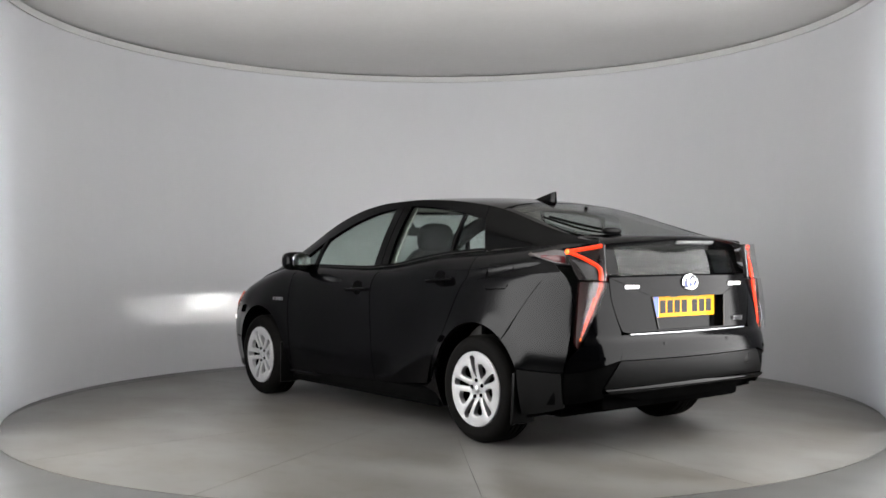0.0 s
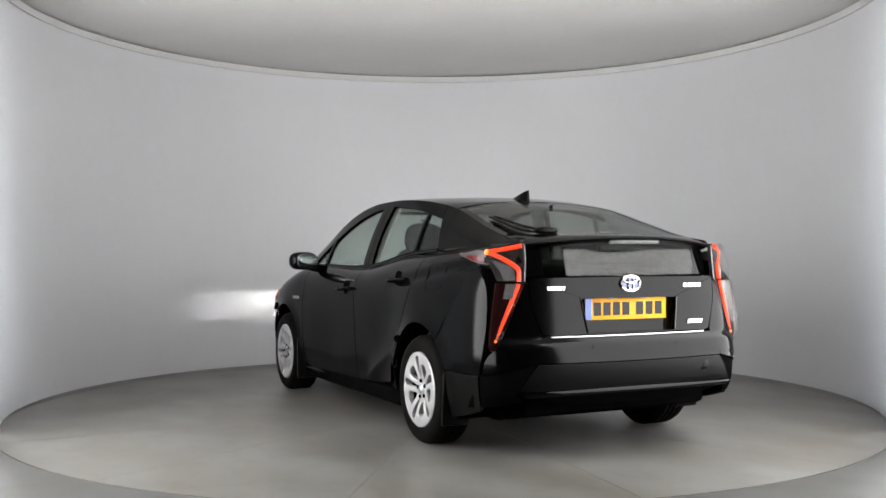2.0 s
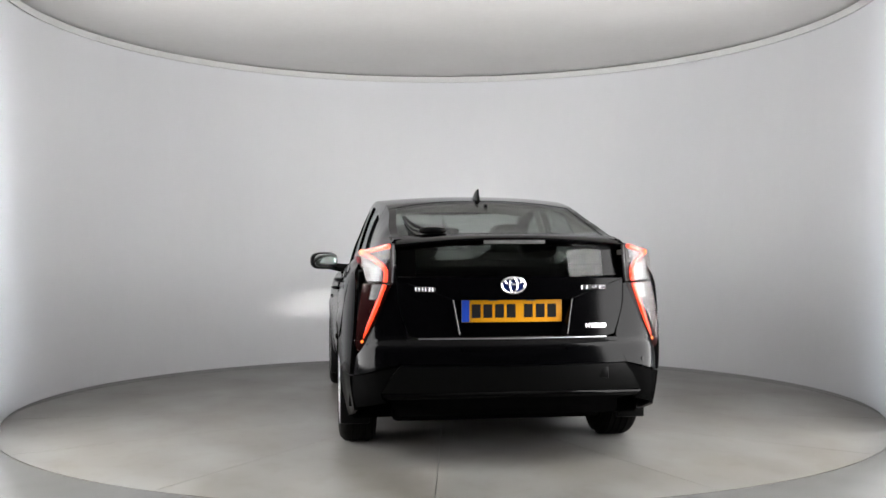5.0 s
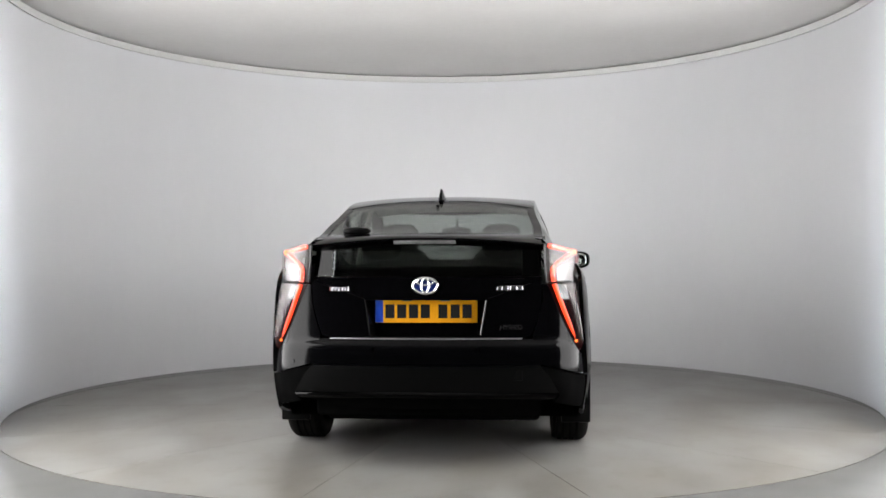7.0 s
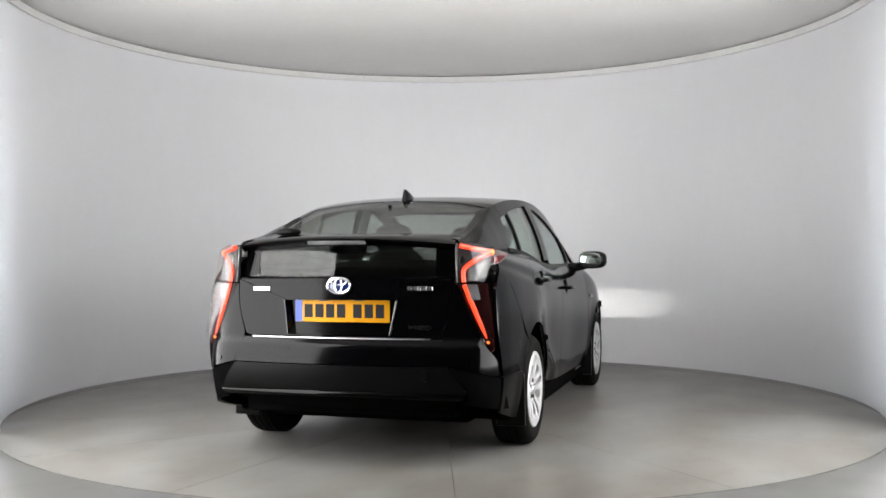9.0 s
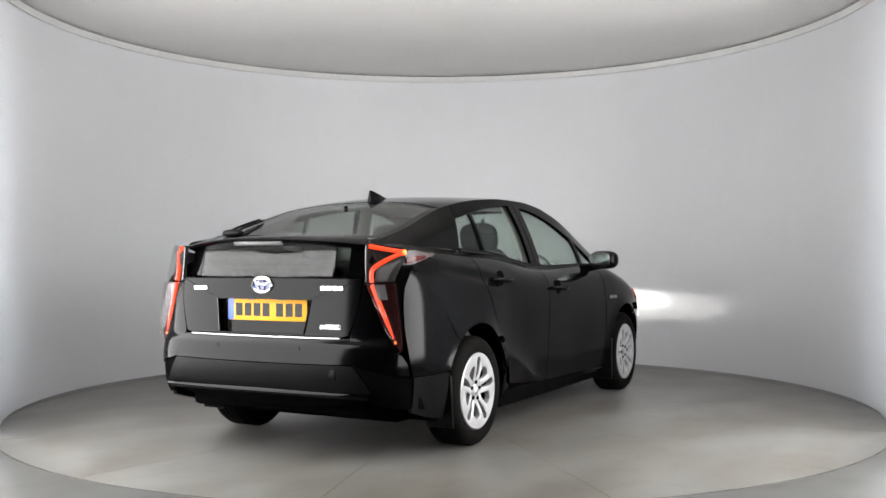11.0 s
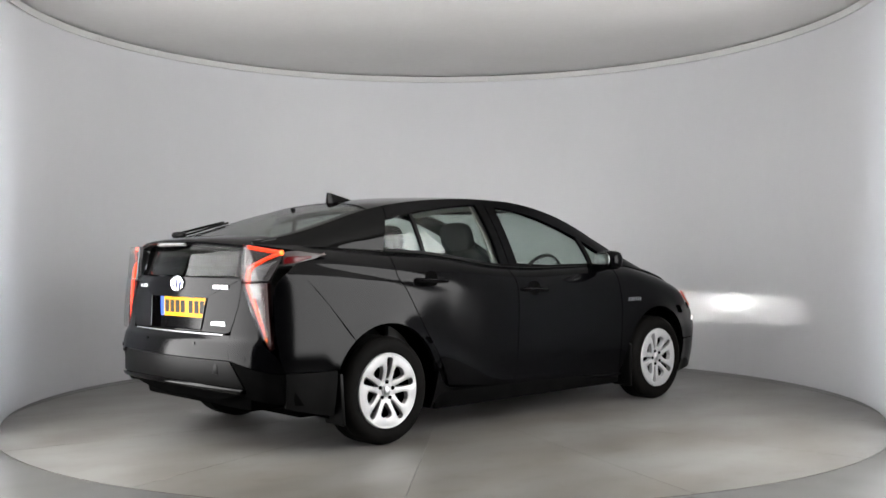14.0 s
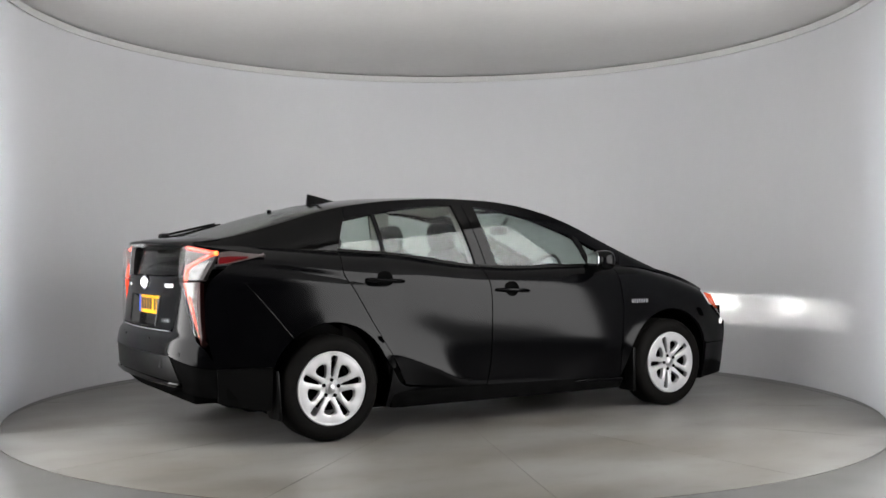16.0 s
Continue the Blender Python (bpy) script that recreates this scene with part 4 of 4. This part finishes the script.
# aerial fin, washer nozzle and rear wiper
zf = crown_z(-1.06)
bm = bmesh.new()
secs = []
for x, h, w in ((-0.93, 0.0, 0.006), (-0.99, 0.020, 0.022), (-1.05, 0.042, 0.026), (-1.10, 0.062, 0.020), (-1.128, 0.070, 0.010), (-1.13, 0.0, 0.018)):
    z0 = crown_z(x) - 0.006
    secs.append([bm.verts.new((x, w, z0)), bm.verts.new((x, w * 0.35, z0 + 0.006 + h)), bm.verts.new((x, -w * 0.35, z0 + 0.006 + h)), bm.verts.new((x, -w, z0))])
for a, b in zip(secs, secs[1:]):
    for k in range(4):
        bm.faces.new((a[k], a[(k + 1) % 4], b[(k + 1) % 4], b[k]))
bm.faces.new(secs[0])
bm.faces.new(secs[-1])
part("aerial_fin", recalc(bm), PAINT, car)
part("washer_nozzle", blob((-1.40, 0.0, crown_z(-1.40) + 0.006), (0.016, 0.012, 0.011), 2.2, 12, 8), BLACK_TRIM, car)
wp = part("rear_wiper", blob((-1.985, 0.395, top_z(-1.985, 0.395) + 0.018), (0.030, 0.075, 0.022), 2.4), BLACK_TRIM, car)
part("wiper_arm", tube([(-1.985, 0.43, top_z(-1.985, 0.43) + 0.026), (-1.88, 0.475, top_z(-1.88, 0.475) + 0.030), (-1.73, 0.500, top_z(-1.73, 0.50) + 0.028), (-1.60, 0.508, top_z(-1.60, 0.508) + 0.022)], 0.008, 8), BLACK_TRIM, wp)
part("wiper_blade", tube([(-1.97, 0.455, top_z(-1.97, 0.455) + 0.012), (-1.85, 0.492, top_z(-1.85, 0.492) + 0.010), (-1.72, 0.508, top_z(-1.72, 0.508) + 0.012), (-1.56, 0.514, top_z(-1.56, 0.514) + 0.010)], 0.007, 6), BLACK_TRIM, wp)

# nose
part("front_bumper", sheet(coons([(-0.70, 0.17), (-0.74, 0.40), (-0.74, 0.585)], [(0.70, 0.17), (0.74, 0.40), (0.74, 0.585)], [(-0.70, 0.17), (0, 0.16), (0.70, 0.17)], [(-0.74, 0.585), (-0.40, 0.60), (-0.30, 0.72), (0, 0.75), (0.30, 0.72), (0.40, 0.60), (0.74, 0.585)], 40, 24), on_nose, 0.03), PAINT, car)
part("front_grille", sheet(coons([(-0.52, 0.20), (-0.50, 0.36)], [(0.52, 0.20), (0.50, 0.36)], [(-0.52, 0.20), (0.52, 0.20)], [(-0.50, 0.36), (0.50, 0.36)], 24, 8), lambda y, z: (on_nose(y, z)[0] + 0.005, y, z), 0.02), BLACK_TRIM, car)


def headlamp(s):
    """A lamp body with a slit before its source, which throws a flat beam."""
    y0, z0, x0 = 0.60, 0.655, 1.93
    bm = bmesh.new()
    box(bm, (x0 - 0.02, y0 - 0.09, z0 - 0.05), (x0 - 0.01, y0 + 0.09, z0 + 0.05))
    box(bm, (x0 - 0.01, y0 - 0.09, z0 + 0.040), (x0 + 0.11, y0 + 0.09, z0 + 0.05))
    box(bm, (x0 - 0.01, y0 - 0.09, z0 - 0.05), (x0 + 0.11, y0 + 0.09, z0 - 0.040))
    box(bm, (x0 - 0.01, y0 - 0.10, z0 - 0.05), (x0 + 0.11, y0 - 0.085, z0 + 0.05))
    box(bm, (x0 - 0.01, y0 + 0.085, z0 - 0.05), (x0 + 0.11, y0 + 0.10, z0 + 0.05))
    hl = part("headlamp", mirrored(bm, s), UNDER, car, smooth=False)

    def shield(yc, half, lo, hi, glow, wide):
        b = bmesh.new()
        box(b, (x0 + 0.092, yc - 0.085, z0 + hi), (x0 + 0.098, yc + 0.085, z0 + 0.0405))
        box(b, (x0 + 0.092, yc - 0.085, z0 - 0.0405), (x0 + 0.098, yc + 0.085, z0 - lo))
        box(b, (x0 + 0.092, yc - 0.085, z0 - lo), (x0 + 0.098, yc - half, z0 + hi))
        box(b, (x0 + 0.092, yc + half, z0 - lo), (x0 + 0.098, yc + 0.085, z0 + hi))
        part("beam_shield", mirrored(b, s), UNDER, hl, smooth=False)
        part("lamp_source", mirrored(box(bmesh.new(), (x0, yc - wide, z0 - 0.002), (x0 + 0.002, yc + wide, z0 + 0.002)), s), glow, hl, smooth=False)
    shield(y0, 0.056, 0.0145, 0.0065, LAMP_GLOW, 0.034)
    b = bmesh.new()
    for a1, b1 in (((x0 - 0.02, 0.40, z0 - 0.045), (x0 - 0.01, 0.495, z0 + 0.045)), ((x0 - 0.01, 0.40, z0 + 0.036), (x0 + 0.11, 0.495, z0 + 0.045)), ((x0 - 0.01, 0.40, z0 - 0.045), (x0 + 0.11, 0.495, z0 - 0.036)),
                   ((x0 - 0.01, 0.40, z0 - 0.036), (x0 + 0.11, 0.41, z0 + 0.036)), ((x0 - 0.01, 0.485, z0 - 0.036), (x0 + 0.11, 0.495, z0 + 0.036))):
        box(b, a1, b1)
    part("projector_body", mirrored(b, s), UNDER, hl, smooth=False)
    b = bmesh.new()
    box(b, (x0 + 0.092, 0.41, z0 + 0.0055), (x0 + 0.098, 0.485, z0 + 0.036))
    box(b, (x0 + 0.092, 0.41, z0 - 0.036), (x0 + 0.098, 0.485, z0 - 0.006))
    box(b, (x0 + 0.092, 0.41, z0 - 0.006), (x0 + 0.098, 0.432, z0 + 0.0055))
    box(b, (x0 + 0.092, 0.462, z0 - 0.006), (x0 + 0.098, 0.485, z0 + 0.0055))
    part("beam_shield", mirrored(b, s), UNDER, hl, smooth=False)
    part("lamp_source", mirrored(box(bmesh.new(), (x0, 0.437, z0 - 0.002), (x0 + 0.002, 0.457, z0 + 0.002)), s), CORE_GLOW, hl, smooth=False)
    lens_lo = [(2.085, 0.56, 0.60), (2.03, 0.70, 0.615), (1.93, 0.79, 0.64), (1.80, 0.822, 0.735)]
    lens_hi = [(2.07, 0.54, 0.73), (1.99, 0.66, 0.775), (1.86, 0.755, 0.80), (1.76, 0.800, 0.815)]
    part("headlamp_lens", mirrored(ribbon(lens_lo, lens_hi, 14, 5, 0.004, True, 0.0), s), CLEAR, hl, "clear headlamp lens")
    part("side_marker", mirrored(ribbon([(1.80, 0.822, 0.742), (1.90, 0.792, 0.69)], [(1.76, 0.803, 0.810), (1.87, 0.760, 0.79)], 6, 4, 0.008, False, 0.0), s), AMBER, hl, "red-brown side section")
    part("running_lamp", mirrored(ribbon([(2.09, 0.60, 0.56), (2.0, 0.74, 0.565), (1.93, 0.795, 0.575)], [(2.09, 0.60, 0.60), (2.0, 0.74, 0.605), (1.94, 0.79, 0.605)], 8, 4, 0.01, True, 0.0), s), HEAD_GLOW, hl, "lit white lamp strip")


for s in (1, -1):
    headlamp(s)

# underside
part("floor_pan", soft_box((-1.02, -0.62, 0.135), (1.95, 0.62, 0.27), 0.02), UNDER, car)
part("floor_side", soft_box((-0.93, -0.82, 0.155), (0.93, 0.82, 0.26), 0.02), UNDER, car)
part("rear_floor", soft_box((-2.10, -0.60, 0.24), (-1.72, 0.60, 0.62), 0.03), UNDER, car)
# added unseen fill, to keep light off the floor between the rear wheels
part("under_shade_block", soft_box((-1.78, -0.60, 0.17), (-1.0, 0.60, 0.30), 0.03), UNDER, car)
part("exhaust_box", soft_box((-2.08, -0.42, 0.25), (-1.78, 0.10, 0.32), 0.04), UNDER, car)
part("rear_axle", tube([(-1.35, -0.70, 0.30), (-1.42, -0.35, 0.26), (-1.42, 0.35, 0.26), (-1.35, 0.70, 0.30)], 0.04, 10), UNDER, car)
part("bulkhead", soft_box((1.10, -0.62, 0.27), (1.20, 0.62, 0.92), 0.02), UNDER, car)


# wheels
def wheel(x, s, flip):
    """Tyre with grooves, silver wheel trim with paired spokes, brake disc behind."""
    R, yo, yi = 0.315, 0.872, 0.675
    w = part("wheel", lathe([(0.0, 0.80), (0.135, 0.80), (0.135, 0.812), (0.0, 0.812)], 40), UNDER, car, angle=30)
    prof = [(0.214, yo - 0.012), (0.228, yo + 0.003), (0.262, yo + 0.010), (0.290, yo + 0.002), (0.306, yo - 0.014), (R - 0.003, yo - 0.026)]
    y = yo - 0.034
    for k in range(4):
        prof += [(R, y), (R, y - 0.024), (R - 0.009, y - 0.026), (R - 0.009, y - 0.034)]
        y -= 0.036
    prof += [(R, y), (R - 0.004, yi + 0.02), (0.300, yi), (0.26, yi - 0.006), (0.215, yi + 0.01), (0.205, yi + 0.03), (0.205, yo - 0.03)]
    part("tyre", lathe(prof, 72), RUBBER, w, "black tyre")
    part("rim_band", lathe([(0.220, yo - 0.010), (0.219, yo + 0.002), (0.213, yo + 0.006), (0.202, yo + 0.004), (0.197, yo - 0.012), (0.200, yo - 0.05), (0.215, yo - 0.05)], 64), SILVER, w)
    part("rim_barrel", lathe([(0.204, yo - 0.045), (0.196, yo - 0.045), (0.190, yi + 0.02), (0.204, yi + 0.02)], 48), UNDER, w)
    part("hub_plate", lathe([(0.0, yo - 0.010), (0.030, yo - 0.010), (0.036, yo - 0.016), (0.062, yo - 0.017), (0.070, yo - 0.024), (0.070, yo - 0.05), (0.0, yo - 0.05)], 40), SILVER, w)
    part("hub_cap", lathe([(0.0, yo + 0.001), (0.014, yo), (0.022, yo - 0.003), (0.026, yo - 0.007), (0.026, yo - 0.014), (0.0, yo - 0.014)], 28), SATIN, w)
    for k in range(5):
        a = radians(90 + 72 * k)
        part("wheel_bolt", lathe([(0.0, yo - 0.0100), (0.0115, yo - 0.0100), (0.0115, yo - 0.03), (0.0, yo - 0.03)], 12), UNDER, w).matrix_basis = Matrix.Translation((0.050 * math.cos(a), 0, 0.050 * math.sin(a)))
    # half of the gap in degrees, along the radius: slots inside each pair, wide openings between the pairs
    slot = curve([(0.066, 0.0), (0.074, 5.5), (0.10, 6.4), (0.15, 7.0), (0.180, 7.0), (0.190, 5.5), (0.197, 0.0)])
    opening = curve([(0.070, 0.0), (0.078, 6.0), (0.09, 10.0), (0.12, 15.5), (0.138, 16.0), (0.149, 14.0), (0.156, 9.0), (0.160, 0.0)])
    rise = curve([(0.050, -0.017), (0.08, -0.010), (0.11, -0.003), (0.15, 0.003), (0.19, 0.006), (0.212, 0.005)])
    radii = (0.056, 0.066, 0.070, 0.075, 0.085, 0.10, 0.12, 0.135, 0.145, 0.152, 0.157, 0.160, 0.170, 0.180, 0.188, 0.193, 0.197, 0.206)
    for k in range(5):
        for side in (-1, 1):
            a0 = radians(90 + 72 * k)
            bm, rows = bmesh.new(), []
            for r in radii:
                lo = max(0.0, slot(r)) if 0.066 < r < 0.197 else 0.0
                hi = 36 - (max(0.0, opening(r)) if 0.070 < r < 0.160 else 0.0)
                row = []
                for f, d in ((0.0, 0.032), (0.0, 0.004), (0.10, 0.0012), (0.3, 0.0), (0.5, -0.0008), (0.7, 0.0), (0.90, 0.0012), (1.0, 0.004), (1.0, 0.032)):
                    a = a0 + side * radians(lo + (hi - lo) * f)
                    if (f == 0 and lo == 0) or (f == 1 and hi == 36):
                        d = min(d, 0.0012) if d < 0.01 else d
                    row.append(bm.verts.new((r * math.cos(a), yo + rise(r) - d, r * math.sin(a))))
                rows.append(row)
            for p, q in zip(rows, rows[1:]):
                for j in range(9):
                    bm.faces.new((p[j], p[(j + 1) % 9], q[(j + 1) % 9], q[j]))
            bm.faces.new(rows[0])
            bm.faces.new(rows[-1])
            part("spoke", recalc(bm), SILVER, w)
    return w


first = wheel(-HUB_X, 1, False)
first.matrix_basis = pose(-HUB_X, 0, HUB_Z + 0.003, 0, 9, 0)
for x, s in ((HUB_X, 1), (-HUB_X, -1), (HUB_X, -1)):
    copy_thing(first, pose(x, 0, HUB_Z + 0.003, 0, 20 if x > 0 else -5, 0 if s > 0 else 180))

# cabin
def seat(x, y, rear=False):
    bm = blob((x + 0.22, y, 0.50), (0.27, 0.25, 0.10), 4)
    st = part("seat", bm, SEAT, car, "dark grey cloth seat")
    bm = move(blob((0, 0, 0.30), (0.075, 0.245, 0.36), 3.2), pose(x - 0.02, y, 0.52, 0, -16, 0))
    part("seat_back", bm, SEAT, st)
    bm = move(blob((0.01, 0, 0.0), (0.055, 0.14, 0.105), 3.0), pose(x - 0.22, y, 1.215, 0, -12, 0))
    part("headrest", bm, SEAT, st)
    for dy in (-0.06, 0.06):
        part("headrest_post", tube([(x - 0.20, y + dy, 1.02), (x - 0.215, y + dy, 1.14)], 0.006, 8, False), SATIN, st)


seat(-0.08, 0.36)
seat(-0.08, -0.36)
bench = part("rear_bench", blob((-0.72, 0, 0.50), (0.27, 0.60, 0.10), 5), SEAT, car, "dark grey cloth rear bench")
part("bench_back", move(blob((0, 0, 0.28), (0.08, 0.62, 0.32), 5), pose(-0.95, 0, 0.50, 0, -22, 0)), SEAT, bench)
for y in (-0.38, 0.38):
    part("headrest", move(blob((0, 0, 0), (0.05, 0.125, 0.085), 3), pose(-1.13, y, 1.155, 0, -18, 0)), SEAT, bench)
part("luggage_cover", soft_box((-1.95, -0.56, 1.02), (-1.12, 0.56, 1.04), 0.008), DASH, car)
part("dashboard", blob((0.98, 0, 0.86), (0.30, 0.66, 0.15), 4), DASH, car)
part("steering_wheel", move(lathe([(0.175, -0.012), (0.190, -0.012), (0.192, 0.012), (0.175, 0.012)], 32), pose(0.58, -0.36, 0.93, 0, 0, 90) @ pose(0, 0, 0, 25, 0, 0)), DASH, car)
part("rear_view_mirror", blob((0.44, 0.0, 1.285), (0.02, 0.115, 0.034), 3), DASH, car)
part("mirror_stem", tube([(0.45, 0, 1.30), (0.52, 0, 1.375)], 0.014, 8, False), DASH, car)
top = coons(rails(-1.15, 0.20, 0.96, -1), rails(-1.15, 0.20, 0.96, 1), [(-1.15, -0.54), (-1.15, 0.54)], [(0.20, -0.55), (0.20, 0.55)], 16, 20)
part("headlining", sheet(top, lambda x, y: (x, y, top_z(x, y) - 0.035), 0.008, True), LINING, car)
for s in (1, -1):
    g = coons([(-0.26, 1.0), (-0.37, 1.43)], [(-0.10, 1.0), (-0.21, 1.42)], [(-0.26, 1.0), (-0.10, 1.0)], [(-0.37, 1.43), (-0.21, 1.42)], 3, 10)
    part("pillar_lining", mirrored(sheet(g, lambda x, z: (x, side_y(x, z) - 0.05, z), 0.01, True), s), LINING, car)
    g = coons([(-1.95, 1.10), (-1.95, 1.17)], [(-1.20, 1.12), (-1.16, 1.38)], [(-1.95, 1.10), (-1.20, 1.12)], [(-1.95, 1.17), (-1.16, 1.38)], 16, 6)
    part("pillar_lining", mirrored(sheet(g, lambda x, z: (x, side_y(x, z) - 0.05, z), 0.01, True), s), LINING, car)
    part("door_lining", soft_box((-1.2, s * 0.70, 0.30), (0.95, s * 0.66, 0.99), 0.01), DASH, car)

# ---- turntable: painted deck plates with joints ----
turntable = new("turntable")
tagged(turntable, "round grey painted turntable deck under the car", "turntable")


def deck(a0, a1, n=54):
    bm = bmesh.new()
    rim = [(3.041 * math.cos(radians(a0 + (a1 - a0) * i / n)), 3.041 * math.sin(radians(a0 + (a1 - a0) * i / n))) for i in range(n + 1)]
    up, lo = [bm.verts.new((x, y, 0.0)) for x, y in rim], [bm.verts.new((x, y, -0.03)) for x, y in rim]
    c0, c1 = bm.verts.new((0, 0, 0)), bm.verts.new((0, 0, -0.03))
    for i in range(n):
        bm.faces.new((c0, up[i], up[i + 1]))
        bm.faces.new((up[i], lo[i], lo[i + 1], up[i + 1]))
    bm.faces.new((c0, c1, lo[0], up[0]))
    bm.faces.new((c0, up[n], lo[n], c1))
    return bm


for k in range(14):
    part("deck_plate", deck(-137 + 360 / 14 * k + 0.03, -137 + 360 / 14 * (k + 1) - 0.03, 16), DECK, turntable, smooth=False)


def motions():
    rows, spin = [], []
    for i in range(33):
        t = i * 0.5
        deg = 127.556 - 6.02878 * t + 0.0111877 * t**2 - 0.00066887 * t**3
        a = radians(deg)
        c, s = math.cos(a), math.sin(a)
        rows.append((t, pose(c * 0.0085 + s * 0.0728, s * 0.0085 - c * 0.0728, 0, 0, 0, deg)))
        spin.append((t, pose(0, 0, 0, 0, 0, deg)))
    walk(car, rows)
    walk(turntable, spin)


motions()
